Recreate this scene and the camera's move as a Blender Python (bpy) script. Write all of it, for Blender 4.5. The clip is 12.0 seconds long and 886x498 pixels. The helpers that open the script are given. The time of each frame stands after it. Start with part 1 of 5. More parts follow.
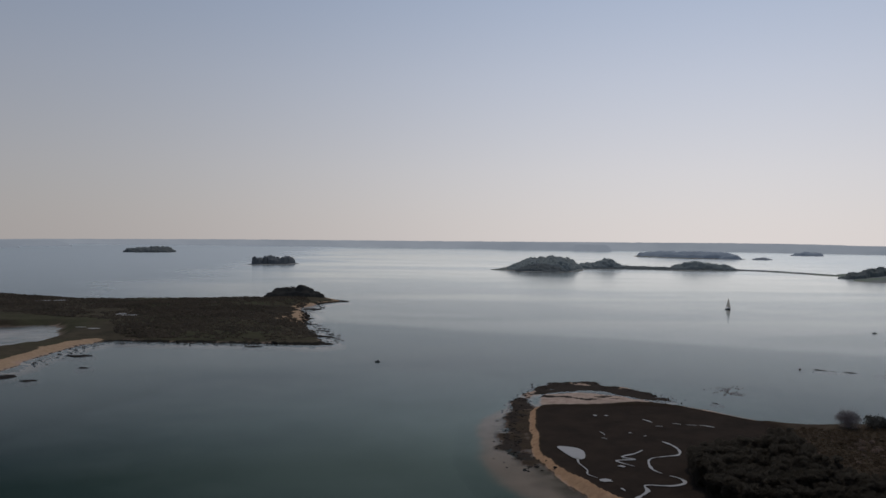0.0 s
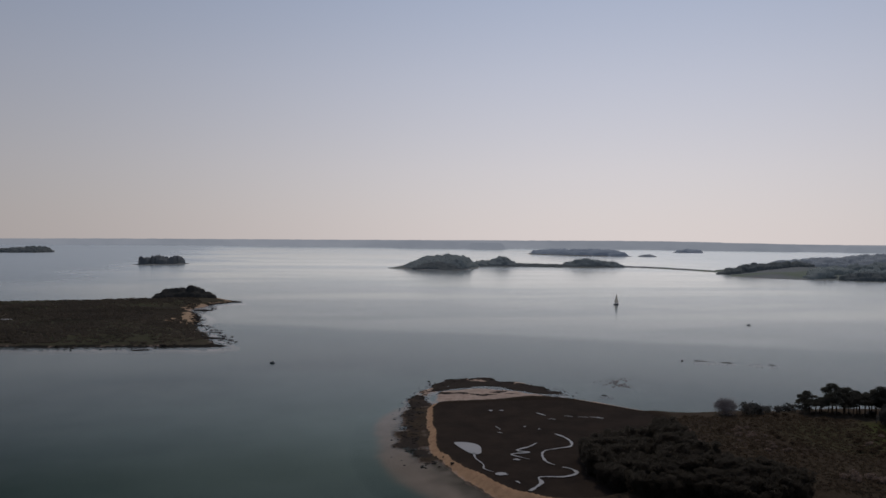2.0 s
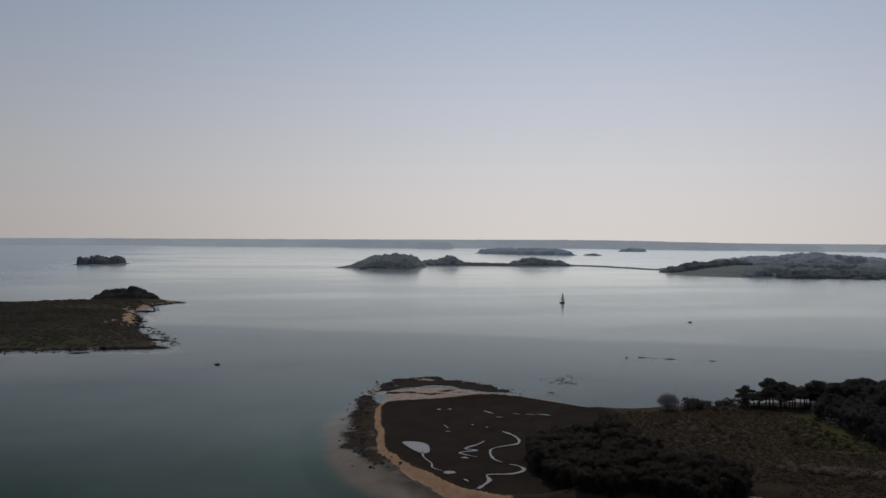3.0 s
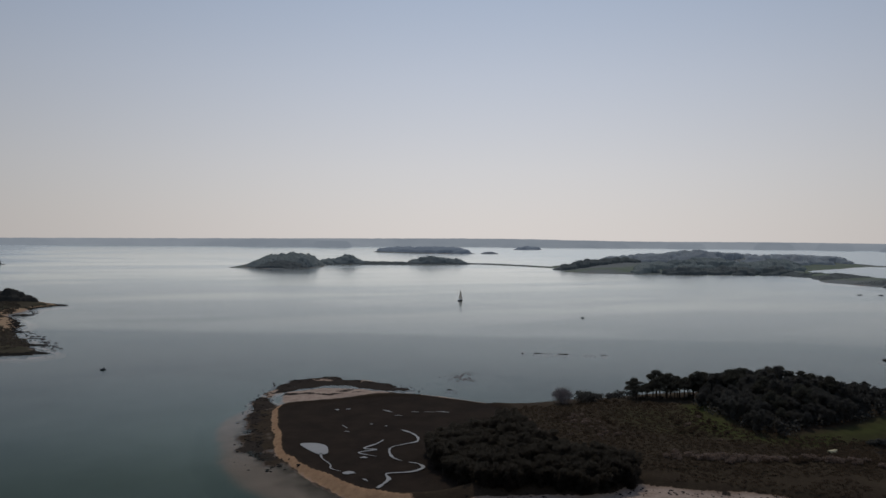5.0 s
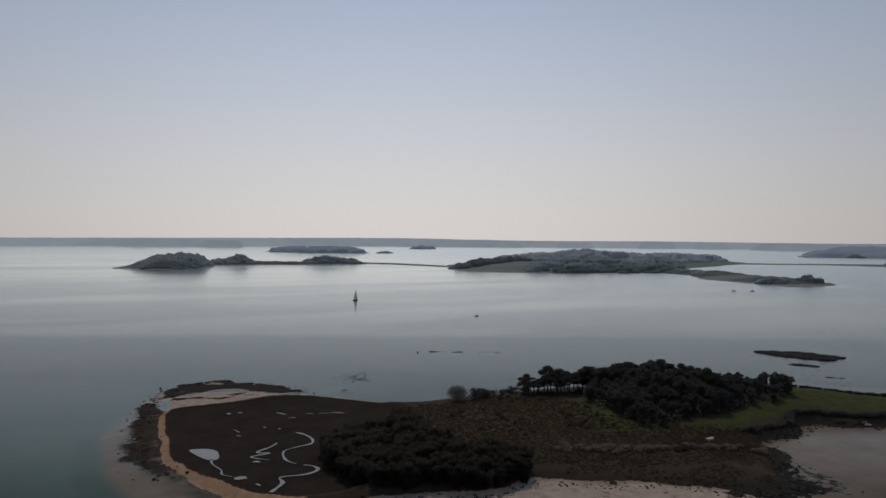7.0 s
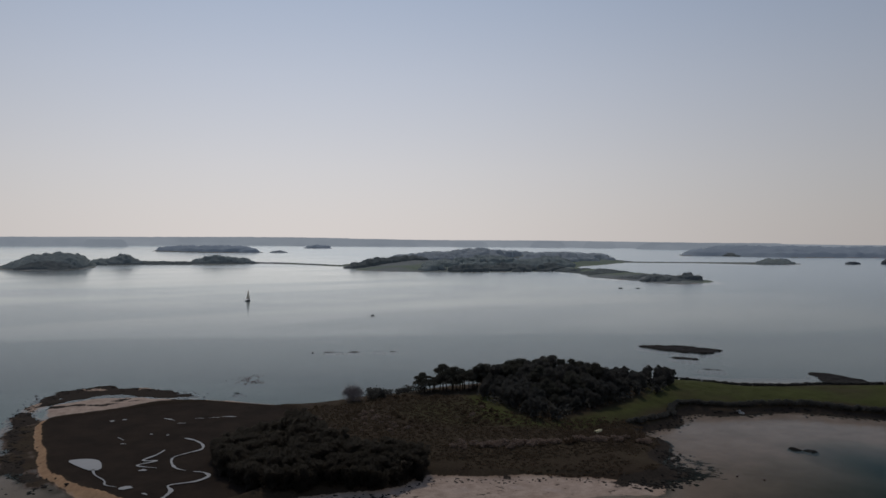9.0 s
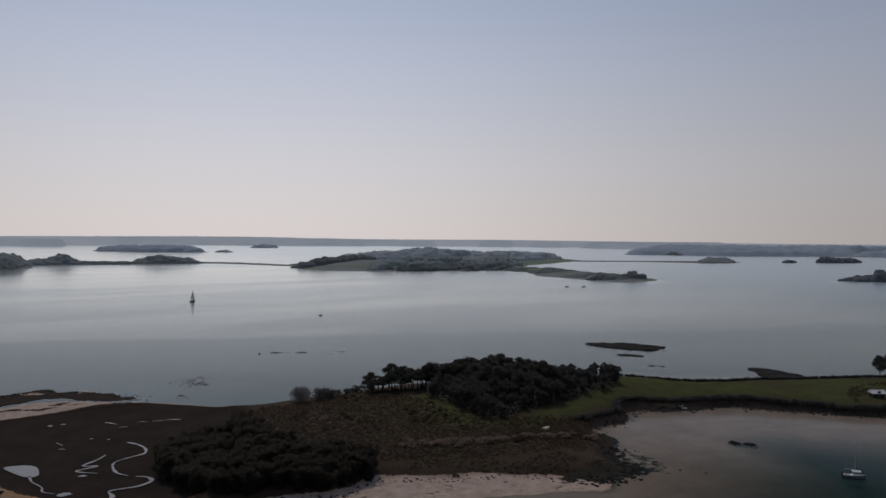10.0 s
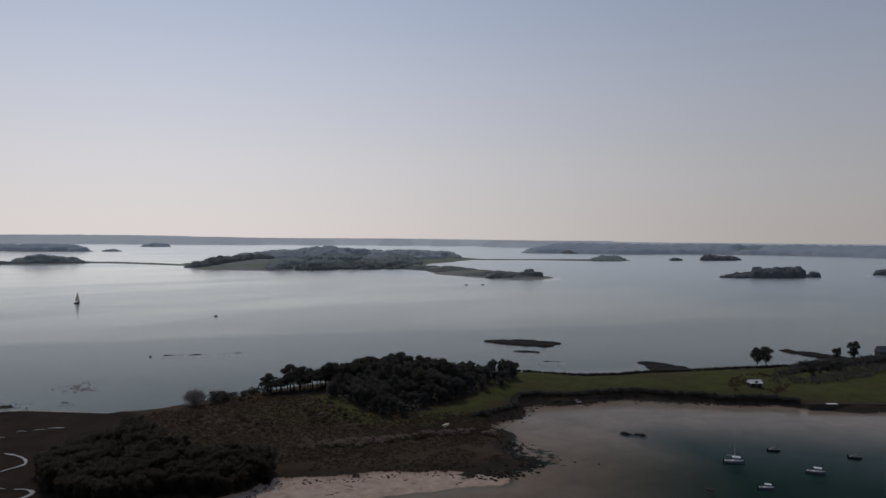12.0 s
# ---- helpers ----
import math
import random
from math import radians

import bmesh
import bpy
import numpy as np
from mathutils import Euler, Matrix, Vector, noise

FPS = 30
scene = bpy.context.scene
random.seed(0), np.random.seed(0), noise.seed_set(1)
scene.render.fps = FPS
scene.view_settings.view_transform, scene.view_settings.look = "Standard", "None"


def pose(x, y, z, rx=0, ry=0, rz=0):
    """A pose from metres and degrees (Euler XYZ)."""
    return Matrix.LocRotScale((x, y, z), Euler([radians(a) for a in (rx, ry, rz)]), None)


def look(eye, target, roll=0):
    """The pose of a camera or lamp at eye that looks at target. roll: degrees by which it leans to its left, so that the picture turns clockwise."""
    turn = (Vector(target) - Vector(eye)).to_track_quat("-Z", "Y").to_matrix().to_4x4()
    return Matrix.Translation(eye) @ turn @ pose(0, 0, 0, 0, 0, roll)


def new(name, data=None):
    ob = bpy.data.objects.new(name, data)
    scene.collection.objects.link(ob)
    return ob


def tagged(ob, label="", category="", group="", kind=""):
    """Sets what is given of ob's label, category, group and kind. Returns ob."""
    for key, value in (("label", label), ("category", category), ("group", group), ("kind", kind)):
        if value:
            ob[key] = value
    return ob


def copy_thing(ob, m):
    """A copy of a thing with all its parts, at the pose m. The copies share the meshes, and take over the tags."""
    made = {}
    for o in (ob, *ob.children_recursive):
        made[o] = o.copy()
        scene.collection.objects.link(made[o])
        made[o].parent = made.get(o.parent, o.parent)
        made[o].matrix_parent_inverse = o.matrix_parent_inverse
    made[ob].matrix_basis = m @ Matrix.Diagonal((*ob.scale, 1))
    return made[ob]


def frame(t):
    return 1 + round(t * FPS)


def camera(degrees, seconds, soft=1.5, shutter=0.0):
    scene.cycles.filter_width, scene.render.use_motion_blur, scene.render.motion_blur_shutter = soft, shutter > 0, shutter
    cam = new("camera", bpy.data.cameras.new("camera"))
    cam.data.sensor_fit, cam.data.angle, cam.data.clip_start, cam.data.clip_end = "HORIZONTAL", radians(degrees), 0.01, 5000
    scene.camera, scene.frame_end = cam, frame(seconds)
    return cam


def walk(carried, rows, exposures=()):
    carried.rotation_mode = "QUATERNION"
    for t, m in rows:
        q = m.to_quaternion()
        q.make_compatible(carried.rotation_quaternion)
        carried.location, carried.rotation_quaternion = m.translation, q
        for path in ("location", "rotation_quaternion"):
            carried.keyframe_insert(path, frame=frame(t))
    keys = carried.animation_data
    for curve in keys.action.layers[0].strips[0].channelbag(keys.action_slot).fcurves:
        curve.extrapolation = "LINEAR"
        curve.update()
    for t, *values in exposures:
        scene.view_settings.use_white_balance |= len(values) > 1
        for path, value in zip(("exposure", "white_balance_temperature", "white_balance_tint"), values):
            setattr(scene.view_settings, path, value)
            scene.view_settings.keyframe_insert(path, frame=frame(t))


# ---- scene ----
# The camera hovers 48 m above the water and turns to its right.
cam = camera(59.14, 12.0)
EYE = 48.0
PATH = [
    (0.0, -0.00, -0.62, -0.72),
    (0.5, -2.13, -0.63, -0.68),
    (1.0, -4.64, -0.64, -0.63),
    (1.5, -6.13, -0.65, -0.59),
    (2.0, -7.57, -0.65, -0.55),
    (2.5, -9.35, -0.66, -0.52),
    (3.0, -11.39, -0.67, -0.49),
    (5.0, -18.83, -0.71, -0.39),
    (5.5, -20.84, -0.72, -0.38),
    (6.0, -22.75, -0.72, -0.36),
    (6.5, -24.66, -0.72, -0.36),
    (7.0, -26.51, -0.71, -0.35),
    (9.0, -34.14, -0.72, -0.37),
    (9.5, -36.02, -0.74, -0.37),
    (10.0, -37.91, -0.75, -0.35),
    (10.5, -39.76, -0.76, -0.34),
    (11.0, -41.63, -0.78, -0.35),
    (11.5, -43.49, -0.79, -0.36),
    (12.0, -45.23, -0.80, -0.38),
]
walk(cam, [(t, pose(0, 0, EYE, 90 + pitch, roll, yaw)) for t, yaw, pitch, roll in PATH], exposures=[(0.0, 0.08, 6500, 11), (1.0, 0.02, 6600, 15), (1.6, 0.0, 6600, 15), (3.0, 0.0, 6550, 10), (7.0, 0.0, 6500, 9), (9.5, 0.0, 6500, 11), (11.0, 0.04, 6500, 16), (12.0, 0.07, 6500, 12)])

# ---- sky and sun: a hazy spring day, the sun high ahead ----
SUN_BEARING, SUN_HEIGHT = 23.0, 52.0
world = bpy.data.worlds.new("sky")
scene.world = world
world.use_nodes = True
wn = world.node_tree.nodes
sky = wn.new("ShaderNodeTexSky")
sky.sky_type = "NISHITA"
sky.sun_disc = False
sky.sun_elevation, sky.sun_rotation = radians(SUN_HEIGHT), radians(SUN_BEARING)
sky.air_density, sky.dust_density, sky.ozone_density = 1.0, 0.8, 1.5
wl = world.node_tree.links
clear_sky = wn["Background"]
clear_sky.inputs["Strength"].default_value = 0.085
wl.new(sky.outputs[0], clear_sky.inputs["Color"])
# haze thickens towards the horizon: cream low down, blue-grey above
where = wn.new("ShaderNodeTexCoord")
split = wn.new("ShaderNodeSeparateXYZ")
wl.new(where.outputs["Generated"], split.inputs[0])
tone = wn.new("ShaderNodeValToRGB")
wl.new(split.outputs["Z"], tone.inputs[0])
tone.color_ramp.elements[0].position, tone.color_ramp.elements[0].color = 0.0, (0.585, 0.55, 0.54, 1)
tone.color_ramp.elements[1].position, tone.color_ramp.elements[1].color = 0.6, (0.20, 0.26, 0.37, 1)
for place, colour in ((0.09, (0.55, 0.535, 0.555, 1)), (0.20, (0.47, 0.49, 0.555, 1)), (0.30, (0.38, 0.43, 0.53, 1))):
    tone.color_ramp.elements.new(place).color = colour
haze = wn.new("ShaderNodeBackground")
wl.new(tone.outputs[0], haze.inputs["Color"])
# haze glows towards the sun's bearing and dims away from it
toward = wn.new("ShaderNodeVectorMath")
toward.operation = "DOT_PRODUCT"
wl.new(where.outputs["Generated"], toward.inputs[0])
toward.inputs[1].default_value = (math.sin(radians(SUN_BEARING)), math.cos(radians(SUN_BEARING)), 0)
near = wn.new("ShaderNodeClamp")
wl.new(toward.outputs["Value"], near.inputs[0])
fall = wn.new("ShaderNodeMath")
fall.operation = "POWER"
wl.new(near.outputs[0], fall.inputs[0])
fall.inputs[1].default_value = 4.7
glow = wn.new("ShaderNodeMapRange")
wl.new(fall.outputs[0], glow.inputs["Value"])
glow.inputs["To Min"].default_value, glow.inputs["To Max"].default_value = 0.54, 1.13
wl.new(glow.outputs[0], haze.inputs["Strength"])
thin = wn.new("ShaderNodeMapRange")
thin.inputs["From Min"].default_value, thin.inputs["From Max"].default_value = 0.0, 0.9
thin.inputs["To Min"].default_value, thin.inputs["To Max"].default_value = 0.95, 0.35
wl.new(split.outputs["Z"], thin.inputs["Value"])
both = wn.new("ShaderNodeMixShader")
wl.new(thin.outputs[0], both.inputs[0])
wl.new(clear_sky.outputs[0], both.inputs[1])
wl.new(haze.outputs[0], both.inputs[2])
wl.new(both.outputs[0], wn["World Output"].inputs["Surface"])
b, e = radians(SUN_BEARING), radians(SUN_HEIGHT)
sun_data = bpy.data.lights.new("sun", "SUN")
sun_data.energy, sun_data.angle, sun_data.color = 0.9, radians(2.0), (1.0, 0.93, 0.84)
sun = new("sun", sun_data)
sun.matrix_world = look((500 * math.sin(b) * math.cos(e), 500 * math.cos(b) * math.cos(e), 500 * math.sin(e)), (0, 0, 0))


# ---- materials ----
class Nodes:
    """A short way to write a node material."""

    def __init__(self, name):
        self.mat = bpy.data.materials.new(name)
        self.mat.use_nodes = True
        self.tree = self.mat.node_tree
        self.bsdf = self.tree.nodes["Principled BSDF"]
        self.out = self.tree.nodes["Material Output"]

    def add(self, kind, **values):
        node = self.tree.nodes.new("ShaderNode" + kind)
        for key, value in values.items():
            if key == "data_type":
                node.data_type = value
            elif key == "operation":
                node.operation = value
            else:
                node.inputs[key].default_value = value
        return node

    def link(self, a, b):
        self.tree.links.new(a, b)
        return b.node

    def place(self, scale=(1, 1, 1), turn=0.0):
        geo = self.add("NewGeometry")
        m = self.add("Mapping")
        m.inputs["Scale"].default_value = scale
        m.inputs["Rotation"].default_value = (0, 0, turn)
        self.link(geo.outputs["Position"], m.inputs["Vector"])
        return m.outputs[0]

    def noise(self, scale, detail=4, rough=0.6, stretch=(1, 1, 1), distort=0.0, turn=0.0):
        n = self.add("TexNoise", Scale=scale, Detail=detail, Roughness=rough, Distortion=distort)
        self.link(self.place(stretch, turn), n.inputs["Vector"])
        return n.outputs["Fac"]

    def ramp(self, fac, low, high):
        n = self.add("MapRange")
        n.inputs["From Min"].default_value, n.inputs["From Max"].default_value = low, high
        self.link(fac, n.inputs["Value"])
        return n.outputs[0]

    def math(self, op, a, b):
        n = self.add("Math", operation=op)
        for socket, value in zip(n.inputs, (a, b)):
            if isinstance(value, (int, float)):
                socket.default_value = value
            else:
                self.link(value, socket)
        return n.outputs[0]

    def mix(self, fac, a, b):
        n = self.add("Mix", data_type="RGBA")
        for socket, value in ((n.inputs[0], fac), (n.inputs[6], a), (n.inputs[7], b)):
            if isinstance(value, (int, float)):
                socket.default_value = value
            elif isinstance(value, tuple):
                socket.default_value = (*value, 1)
            else:
                self.link(value, socket)
        return n.outputs[2]

    def mask(self, name):
        n = self.tree.nodes.new("ShaderNodeAttribute")
        n.attribute_name = name
        return n.outputs["Fac"]

    def bump(self, fac, strength, distance):
        n = self.add("Bump", Strength=strength, Distance=distance)
        self.link(fac, n.inputs["Height"])
        self.link(n.outputs[0], self.bsdf.inputs["Normal"])
        return n.outputs[0]

    def finish(self, colour, roughness=0.8, metallic=0.0, specular=0.3):
        for key, value in (("Base Color", colour), ("Roughness", roughness), ("Metallic", metallic), ("Specular IOR Level", specular)):
            if isinstance(value, tuple):
                self.bsdf.inputs[key].default_value = (*value, 1)
            elif isinstance(value, (int, float)):
                self.bsdf.inputs[key].default_value = value
            else:
                self.link(value, self.bsdf.inputs[key])
        return self.mat


def plain(name, colour, roughness=0.6, metallic=0.0, grain=0.0, scale=3.0):
    n = Nodes(name)
    if grain:
        dark = tuple(c * (1 - grain) for c in colour)
        colour = n.mix(n.noise(scale, 5), dark, colour)
    return n.finish(colour, roughness, metallic, 0.3 if roughness < 0.65 else 0.04)


def foliage(name, dark, light, patch=0.35, brown=(0.06, 0.045, 0.03), thin=0.45):
    """Leaves: each leaf its own shade, each tree its own tone."""
    n = Nodes(name)
    geo = n.add("NewGeometry")
    info = n.add("ObjectInfo")
    c = n.mix(geo.outputs["Random Per Island"], dark, light)
    c = n.mix(n.math("MULTIPLY", info.outputs["Random"], 0.45), c, brown)
    c = n.mix(n.ramp(n.noise(patch, 3), 0.4, 0.75), c, dark)
    mat = n.finish(c, 0.85, 0.0, 0.03)
    if thin:
        # light comes through thin leaves
        back = n.add("BsdfTranslucent")
        n.link(c, back.inputs[0])
        leaf = n.add("MixShader")
        leaf.inputs[0].default_value = thin
        n.link(n.bsdf.outputs[0], leaf.inputs[1])
        n.link(back.outputs[0], leaf.inputs[2])
        n.link(leaf.outputs[0], n.out.inputs["Surface"])
    return mat


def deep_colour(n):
    """The seabed's colour under deep water: light lost with depth painted as dark teal, grey mud, and a paler bank west
    of the marsh point.
    """
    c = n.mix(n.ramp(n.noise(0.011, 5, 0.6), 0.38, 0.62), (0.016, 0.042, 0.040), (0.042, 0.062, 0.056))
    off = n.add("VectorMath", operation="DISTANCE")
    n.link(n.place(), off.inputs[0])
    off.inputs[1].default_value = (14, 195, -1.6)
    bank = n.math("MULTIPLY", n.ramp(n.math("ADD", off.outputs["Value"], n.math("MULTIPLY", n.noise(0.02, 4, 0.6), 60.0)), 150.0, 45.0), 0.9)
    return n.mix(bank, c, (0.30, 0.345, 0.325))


def ground_material(name, heath_dark, heath_light, green, sand_light, sand_dark, weed):
    """Coast ground: heath, grass, marsh, sand and seaweed-covered rock by the land's own masks."""
    n = Nodes(name)
    fine, broad = n.noise(1.6, 6, 0.7), n.noise(0.09, 5, 0.65)
    heath = n.mix(n.ramp(broad, 0.35, 0.65), heath_dark, heath_light)
    heath = n.mix(n.ramp(fine, 0.5, 0.85), heath, tuple(c * 1.5 for c in heath_light))
    grass = n.mix(n.ramp(n.noise(0.25, 6, 0.7), 0.3, 0.7), green, tuple(c * 0.6 for c in green))
    grass = n.mix(n.math("MULTIPLY", n.ramp(n.noise(0.05, 4), 0.45, 0.7), 0.6), grass, heath_light)
    col = n.mix(n.mask("grass"), heath, grass)
    marsh = n.mix(n.ramp(n.noise(0.13, 6, 0.7), 0.35, 0.65), (0.025, 0.0185, 0.0145), (0.039, 0.028, 0.0205))
    marsh = n.mix(n.ramp(n.noise(0.9, 5, 0.7), 0.58, 0.8), marsh, (0.046, 0.036, 0.024))
    col = n.mix(n.mask("marsh"), col, marsh)
    sand = n.mix(n.ramp(n.noise(0.5, 6, 0.7), 0.35, 0.7), sand_light, sand_dark)
    sand = n.mix(n.mask("pale"), sand, n.mix(n.ramp(n.noise(0.35, 6, 0.7), 0.4, 0.65), (0.46, 0.35, 0.275), (0.31, 0.23, 0.18)))
    sand = n.mix(n.ramp(n.noise(3.5, 4), 0.62, 0.75), sand, tuple(c * 0.55 for c in sand_dark))
    ragged = n.ramp(n.math("ADD", n.mask("sand"), n.math("MULTIPLY", n.math("SUBTRACT", n.noise(0.45, 6, 0.7), 0.5), 0.9)), 0.42, 0.58)
    col = n.mix(ragged, col, sand)
    bed = n.mix(n.ramp(n.noise(0.12, 5, 0.65), 0.35, 0.7), (0.47, 0.33, 0.27), (0.34, 0.235, 0.19))
    bed = n.mix(n.mask("pale"), bed, (0.46, 0.39, 0.35))
    # the depth mask darkens the bed in place of light absorbed by water
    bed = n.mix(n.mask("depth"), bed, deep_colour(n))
    col = n.mix(n.mask("bed"), col, bed)
    weedy = n.mix(n.ramp(fine, 0.3, 0.7), weed, tuple(c * 1.8 for c in weed))
    ragged = n.ramp(n.math("ADD", n.mask("weed"), n.math("MULTIPLY", n.math("SUBTRACT", n.noise(0.35, 7, 0.75), 0.5), 1.6)), 0.45, 0.55)
    col = n.mix(ragged, col, weedy)
    n.bump(n.noise(2.2, 7, 0.7), 0.8, 0.25)
    return n.finish(col, 0.95, 0.0, 0.02)


def water_material():
    """Calm sea: a clear teal body under a mirror that wind dulls in long patches."""
    n = Nodes("sea_water")
    wind = n.noise(0.0050, 4, 0.55, (0.30, 1.0, 1.0), 0.5, 0.42)
    patches = n.ramp(wind, 0.46, 0.56)
    streaks = n.ramp(n.noise(0.012, 4, 0.6, (0.22, 1.3, 1.0), 0.4, 0.35), 0.45, 0.7)
    # a breeze line lies across the channel; the water beyond it is smoother
    along = n.add("VectorMath", operation="DOT_PRODUCT")
    n.link(n.place(), along.inputs[0])
    along.inputs[1].default_value = (math.sin(radians(24)), math.cos(radians(24)), 0)
    line = n.math("ADD", along.outputs["Value"], n.math("MULTIPLY", n.math("SUBTRACT", n.noise(0.006, 4, 0.55), 0.5), 55.0))
    breeze = n.math("MULTIPLY", n.ramp(line, 398.0, 378.0), n.math("ADD", 0.12, n.math("MULTIPLY", n.ramp(line, 230.0, 350.0), 0.65)))
    ruffled = n.math("MAXIMUM", n.math("MULTIPLY", patches, 0.5), n.math("MULTIPLY", streaks, 0.28))
    ruffled = n.math("MAXIMUM", ruffled, breeze)
    # open water beyond the heath island lies in the wind
    west = n.add("VectorMath", operation="DOT_PRODUCT")
    n.link(n.place(), west.inputs[0])
    west.inputs[1].default_value = (-math.cos(radians(6)), -math.sin(radians(6)), 0)
    open_water = n.math("ADD", west.outputs["Value"], n.math("MULTIPLY", n.math("SUBTRACT", n.noise(0.004, 4, 0.6, (0.4, 1.0, 1.0)), 0.5), 500.0))
    ruffled = n.math("MAXIMUM", ruffled, n.math("MULTIPLY", n.ramp(open_water, 20.0, 260.0), 1.5))
    # the reach towards the mainland lies in the wind as well
    east = n.add("VectorMath", operation="DOT_PRODUCT")
    n.link(n.place(), east.inputs[0])
    east.inputs[1].default_value = (math.cos(radians(12)), -math.sin(radians(12)), 0)
    reach = n.math("ADD", east.outputs["Value"], n.math("MULTIPLY", n.math("SUBTRACT", n.noise(0.006, 4, 0.6, (0.5, 1.0, 1.0)), 0.5), 420.0))
    ruffled = n.math("MAXIMUM", ruffled, n.math("MULTIPLY", n.ramp(reach, 240.0, 620.0), 1.1))
    ripple = n.add("Bump", Distance=0.3)
    n.link(n.math("ADD", n.math("MULTIPLY", ruffled, 0.12), 0.05), ripple.inputs["Strength"])
    n.link(n.noise(0.8, 3, 0.6, (1, 1, 1), 0.3), ripple.inputs["Height"])
    clear = n.add("BsdfTransparent")
    clear.inputs[0].default_value = (0.88, 0.93, 0.92, 1)
    body = n.add("BsdfDiffuse")
    body.inputs[0].default_value = (0.034, 0.066, 0.062, 1)
    deep = n.add("MixShader")
    deep.inputs[0].default_value = 0.18
    n.link(clear.outputs[0], deep.inputs[1])
    n.link(body.outputs[0], deep.inputs[2])
    gloss = n.add("BsdfGlossy")
    gloss.inputs[0].default_value = (0.955, 0.99, 0.975, 1)
    n.link(n.math("ADD", n.math("MULTIPLY", ruffled, 0.12), 0.12), gloss.inputs["Roughness"])
    n.link(ripple.outputs[0], gloss.inputs["Normal"])
    fresnel = n.add("Fresnel", IOR=1.333)
    n.link(ripple.outputs[0], fresnel.inputs["Normal"])
    sea = n.add("MixShader")
    facing = n.ramp(fresnel.outputs[0], 0.19, 0.82)
    n.link(n.math("MULTIPLY", facing, n.math("SUBTRACT", 1.0, n.math("MULTIPLY", ruffled, 0.22))), sea.inputs[0])
    n.link(deep.outputs[0], sea.inputs[1])
    n.link(gloss.outputs[0], sea.inputs[2])
    n.link(sea.outputs[0], n.out.inputs["Surface"])
    return n.mat


def seabed_material():
    n = Nodes("seabed")
    n.bump(n.noise(2.2, 7, 0.7), 0.8, 0.25)
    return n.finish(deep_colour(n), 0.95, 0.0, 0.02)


SEA = water_material()
# pale base colour carries part of the sky's reflection in the pools
POOL = plain("pool_water_sky_tint", (0.24, 0.22, 0.19), 0.3, 0, 0.25, 0.6)
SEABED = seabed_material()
COAST = ground_material("coast_ground", (0.043, 0.030, 0.021), (0.060, 0.045, 0.029), (0.078, 0.084, 0.029), (0.43, 0.265, 0.15), (0.28, 0.17, 0.098), (0.030, 0.0235, 0.0185))
HEATH = ground_material("heath_ground", (0.046, 0.040, 0.027), (0.080, 0.066, 0.044), (0.066, 0.072, 0.036), (0.42, 0.29, 0.18), (0.28, 0.19, 0.12), (0.016, 0.014, 0.011))
# ground of the distant islands, paled and greyed to paint in the haze
HAZY_FAR_GROUND = ground_material("island_ground", (0.17, 0.18, 0.175), (0.22, 0.225, 0.21), (0.21, 0.245, 0.17), (0.42, 0.38, 0.34), (0.34, 0.31, 0.28), (0.16, 0.16, 0.158))
PINE_LEAF = foliage("pine_needles", (0.082, 0.080, 0.064), (0.135, 0.130, 0.098), 0.35, (0.085, 0.070, 0.052), 0.5)
WOOD_LEAF = foliage("woodland_leaves", (0.100, 0.099, 0.088), (0.124, 0.119, 0.104), 0.35, (0.112, 0.100, 0.088), 0.6)
GROVE_LEAF = foliage("holm_oak_leaves", (0.088, 0.078, 0.063), (0.098, 0.087, 0.070), 0.2, (0.092, 0.081, 0.065), 0.85)
SCRUB_LEAF = foliage("scrub_leaves", (0.088, 0.064, 0.043), (0.132, 0.096, 0.060), 0.3, (0.125, 0.083, 0.057))
HEATH_LEAF = foliage("heath_leaves", (0.092, 0.078, 0.060), (0.180, 0.150, 0.112), 0.035, (0.135, 0.108, 0.084))
GORSE_LEAF = foliage("pale_gorse", (0.21, 0.155, 0.12), (0.42, 0.32, 0.255), 0.5, (0.26, 0.19, 0.145))
# leaves across the channel: haze is mixed into these paler, bluer base colours
HAZY_ISLE_LEAF = foliage("hazy_island_leaves", (0.37, 0.41, 0.40), (0.47, 0.51, 0.48), 0.03, (0.42, 0.44, 0.42), 0.55)
HAZY_NEAR_ISLE_LEAF = foliage("hazy_islet_leaves", (0.25, 0.275, 0.265), (0.33, 0.35, 0.33), 0.05, (0.29, 0.295, 0.28), 0.55)
HAZY_DARK_ISLE_LEAF = foliage("hazy_dark_islet_leaves", (0.22, 0.24, 0.25), (0.29, 0.30, 0.30), 0.05, (0.25, 0.25, 0.245), 0.5)
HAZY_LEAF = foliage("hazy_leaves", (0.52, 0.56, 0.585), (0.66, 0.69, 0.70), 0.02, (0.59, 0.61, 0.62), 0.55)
HAZY_FAR_LEAF = foliage("hazy_far_leaves", (0.40, 0.45, 0.50), (0.46, 0.51, 0.55), 0.008, (0.43, 0.48, 0.52), 0.3)
BARK = plain("bark", (0.07, 0.052, 0.04), 0.9, 0, 0.5, 6)
TWIG = plain("bare_twigs", (0.34, 0.29, 0.27), 0.9, 0, 0.4, 4)
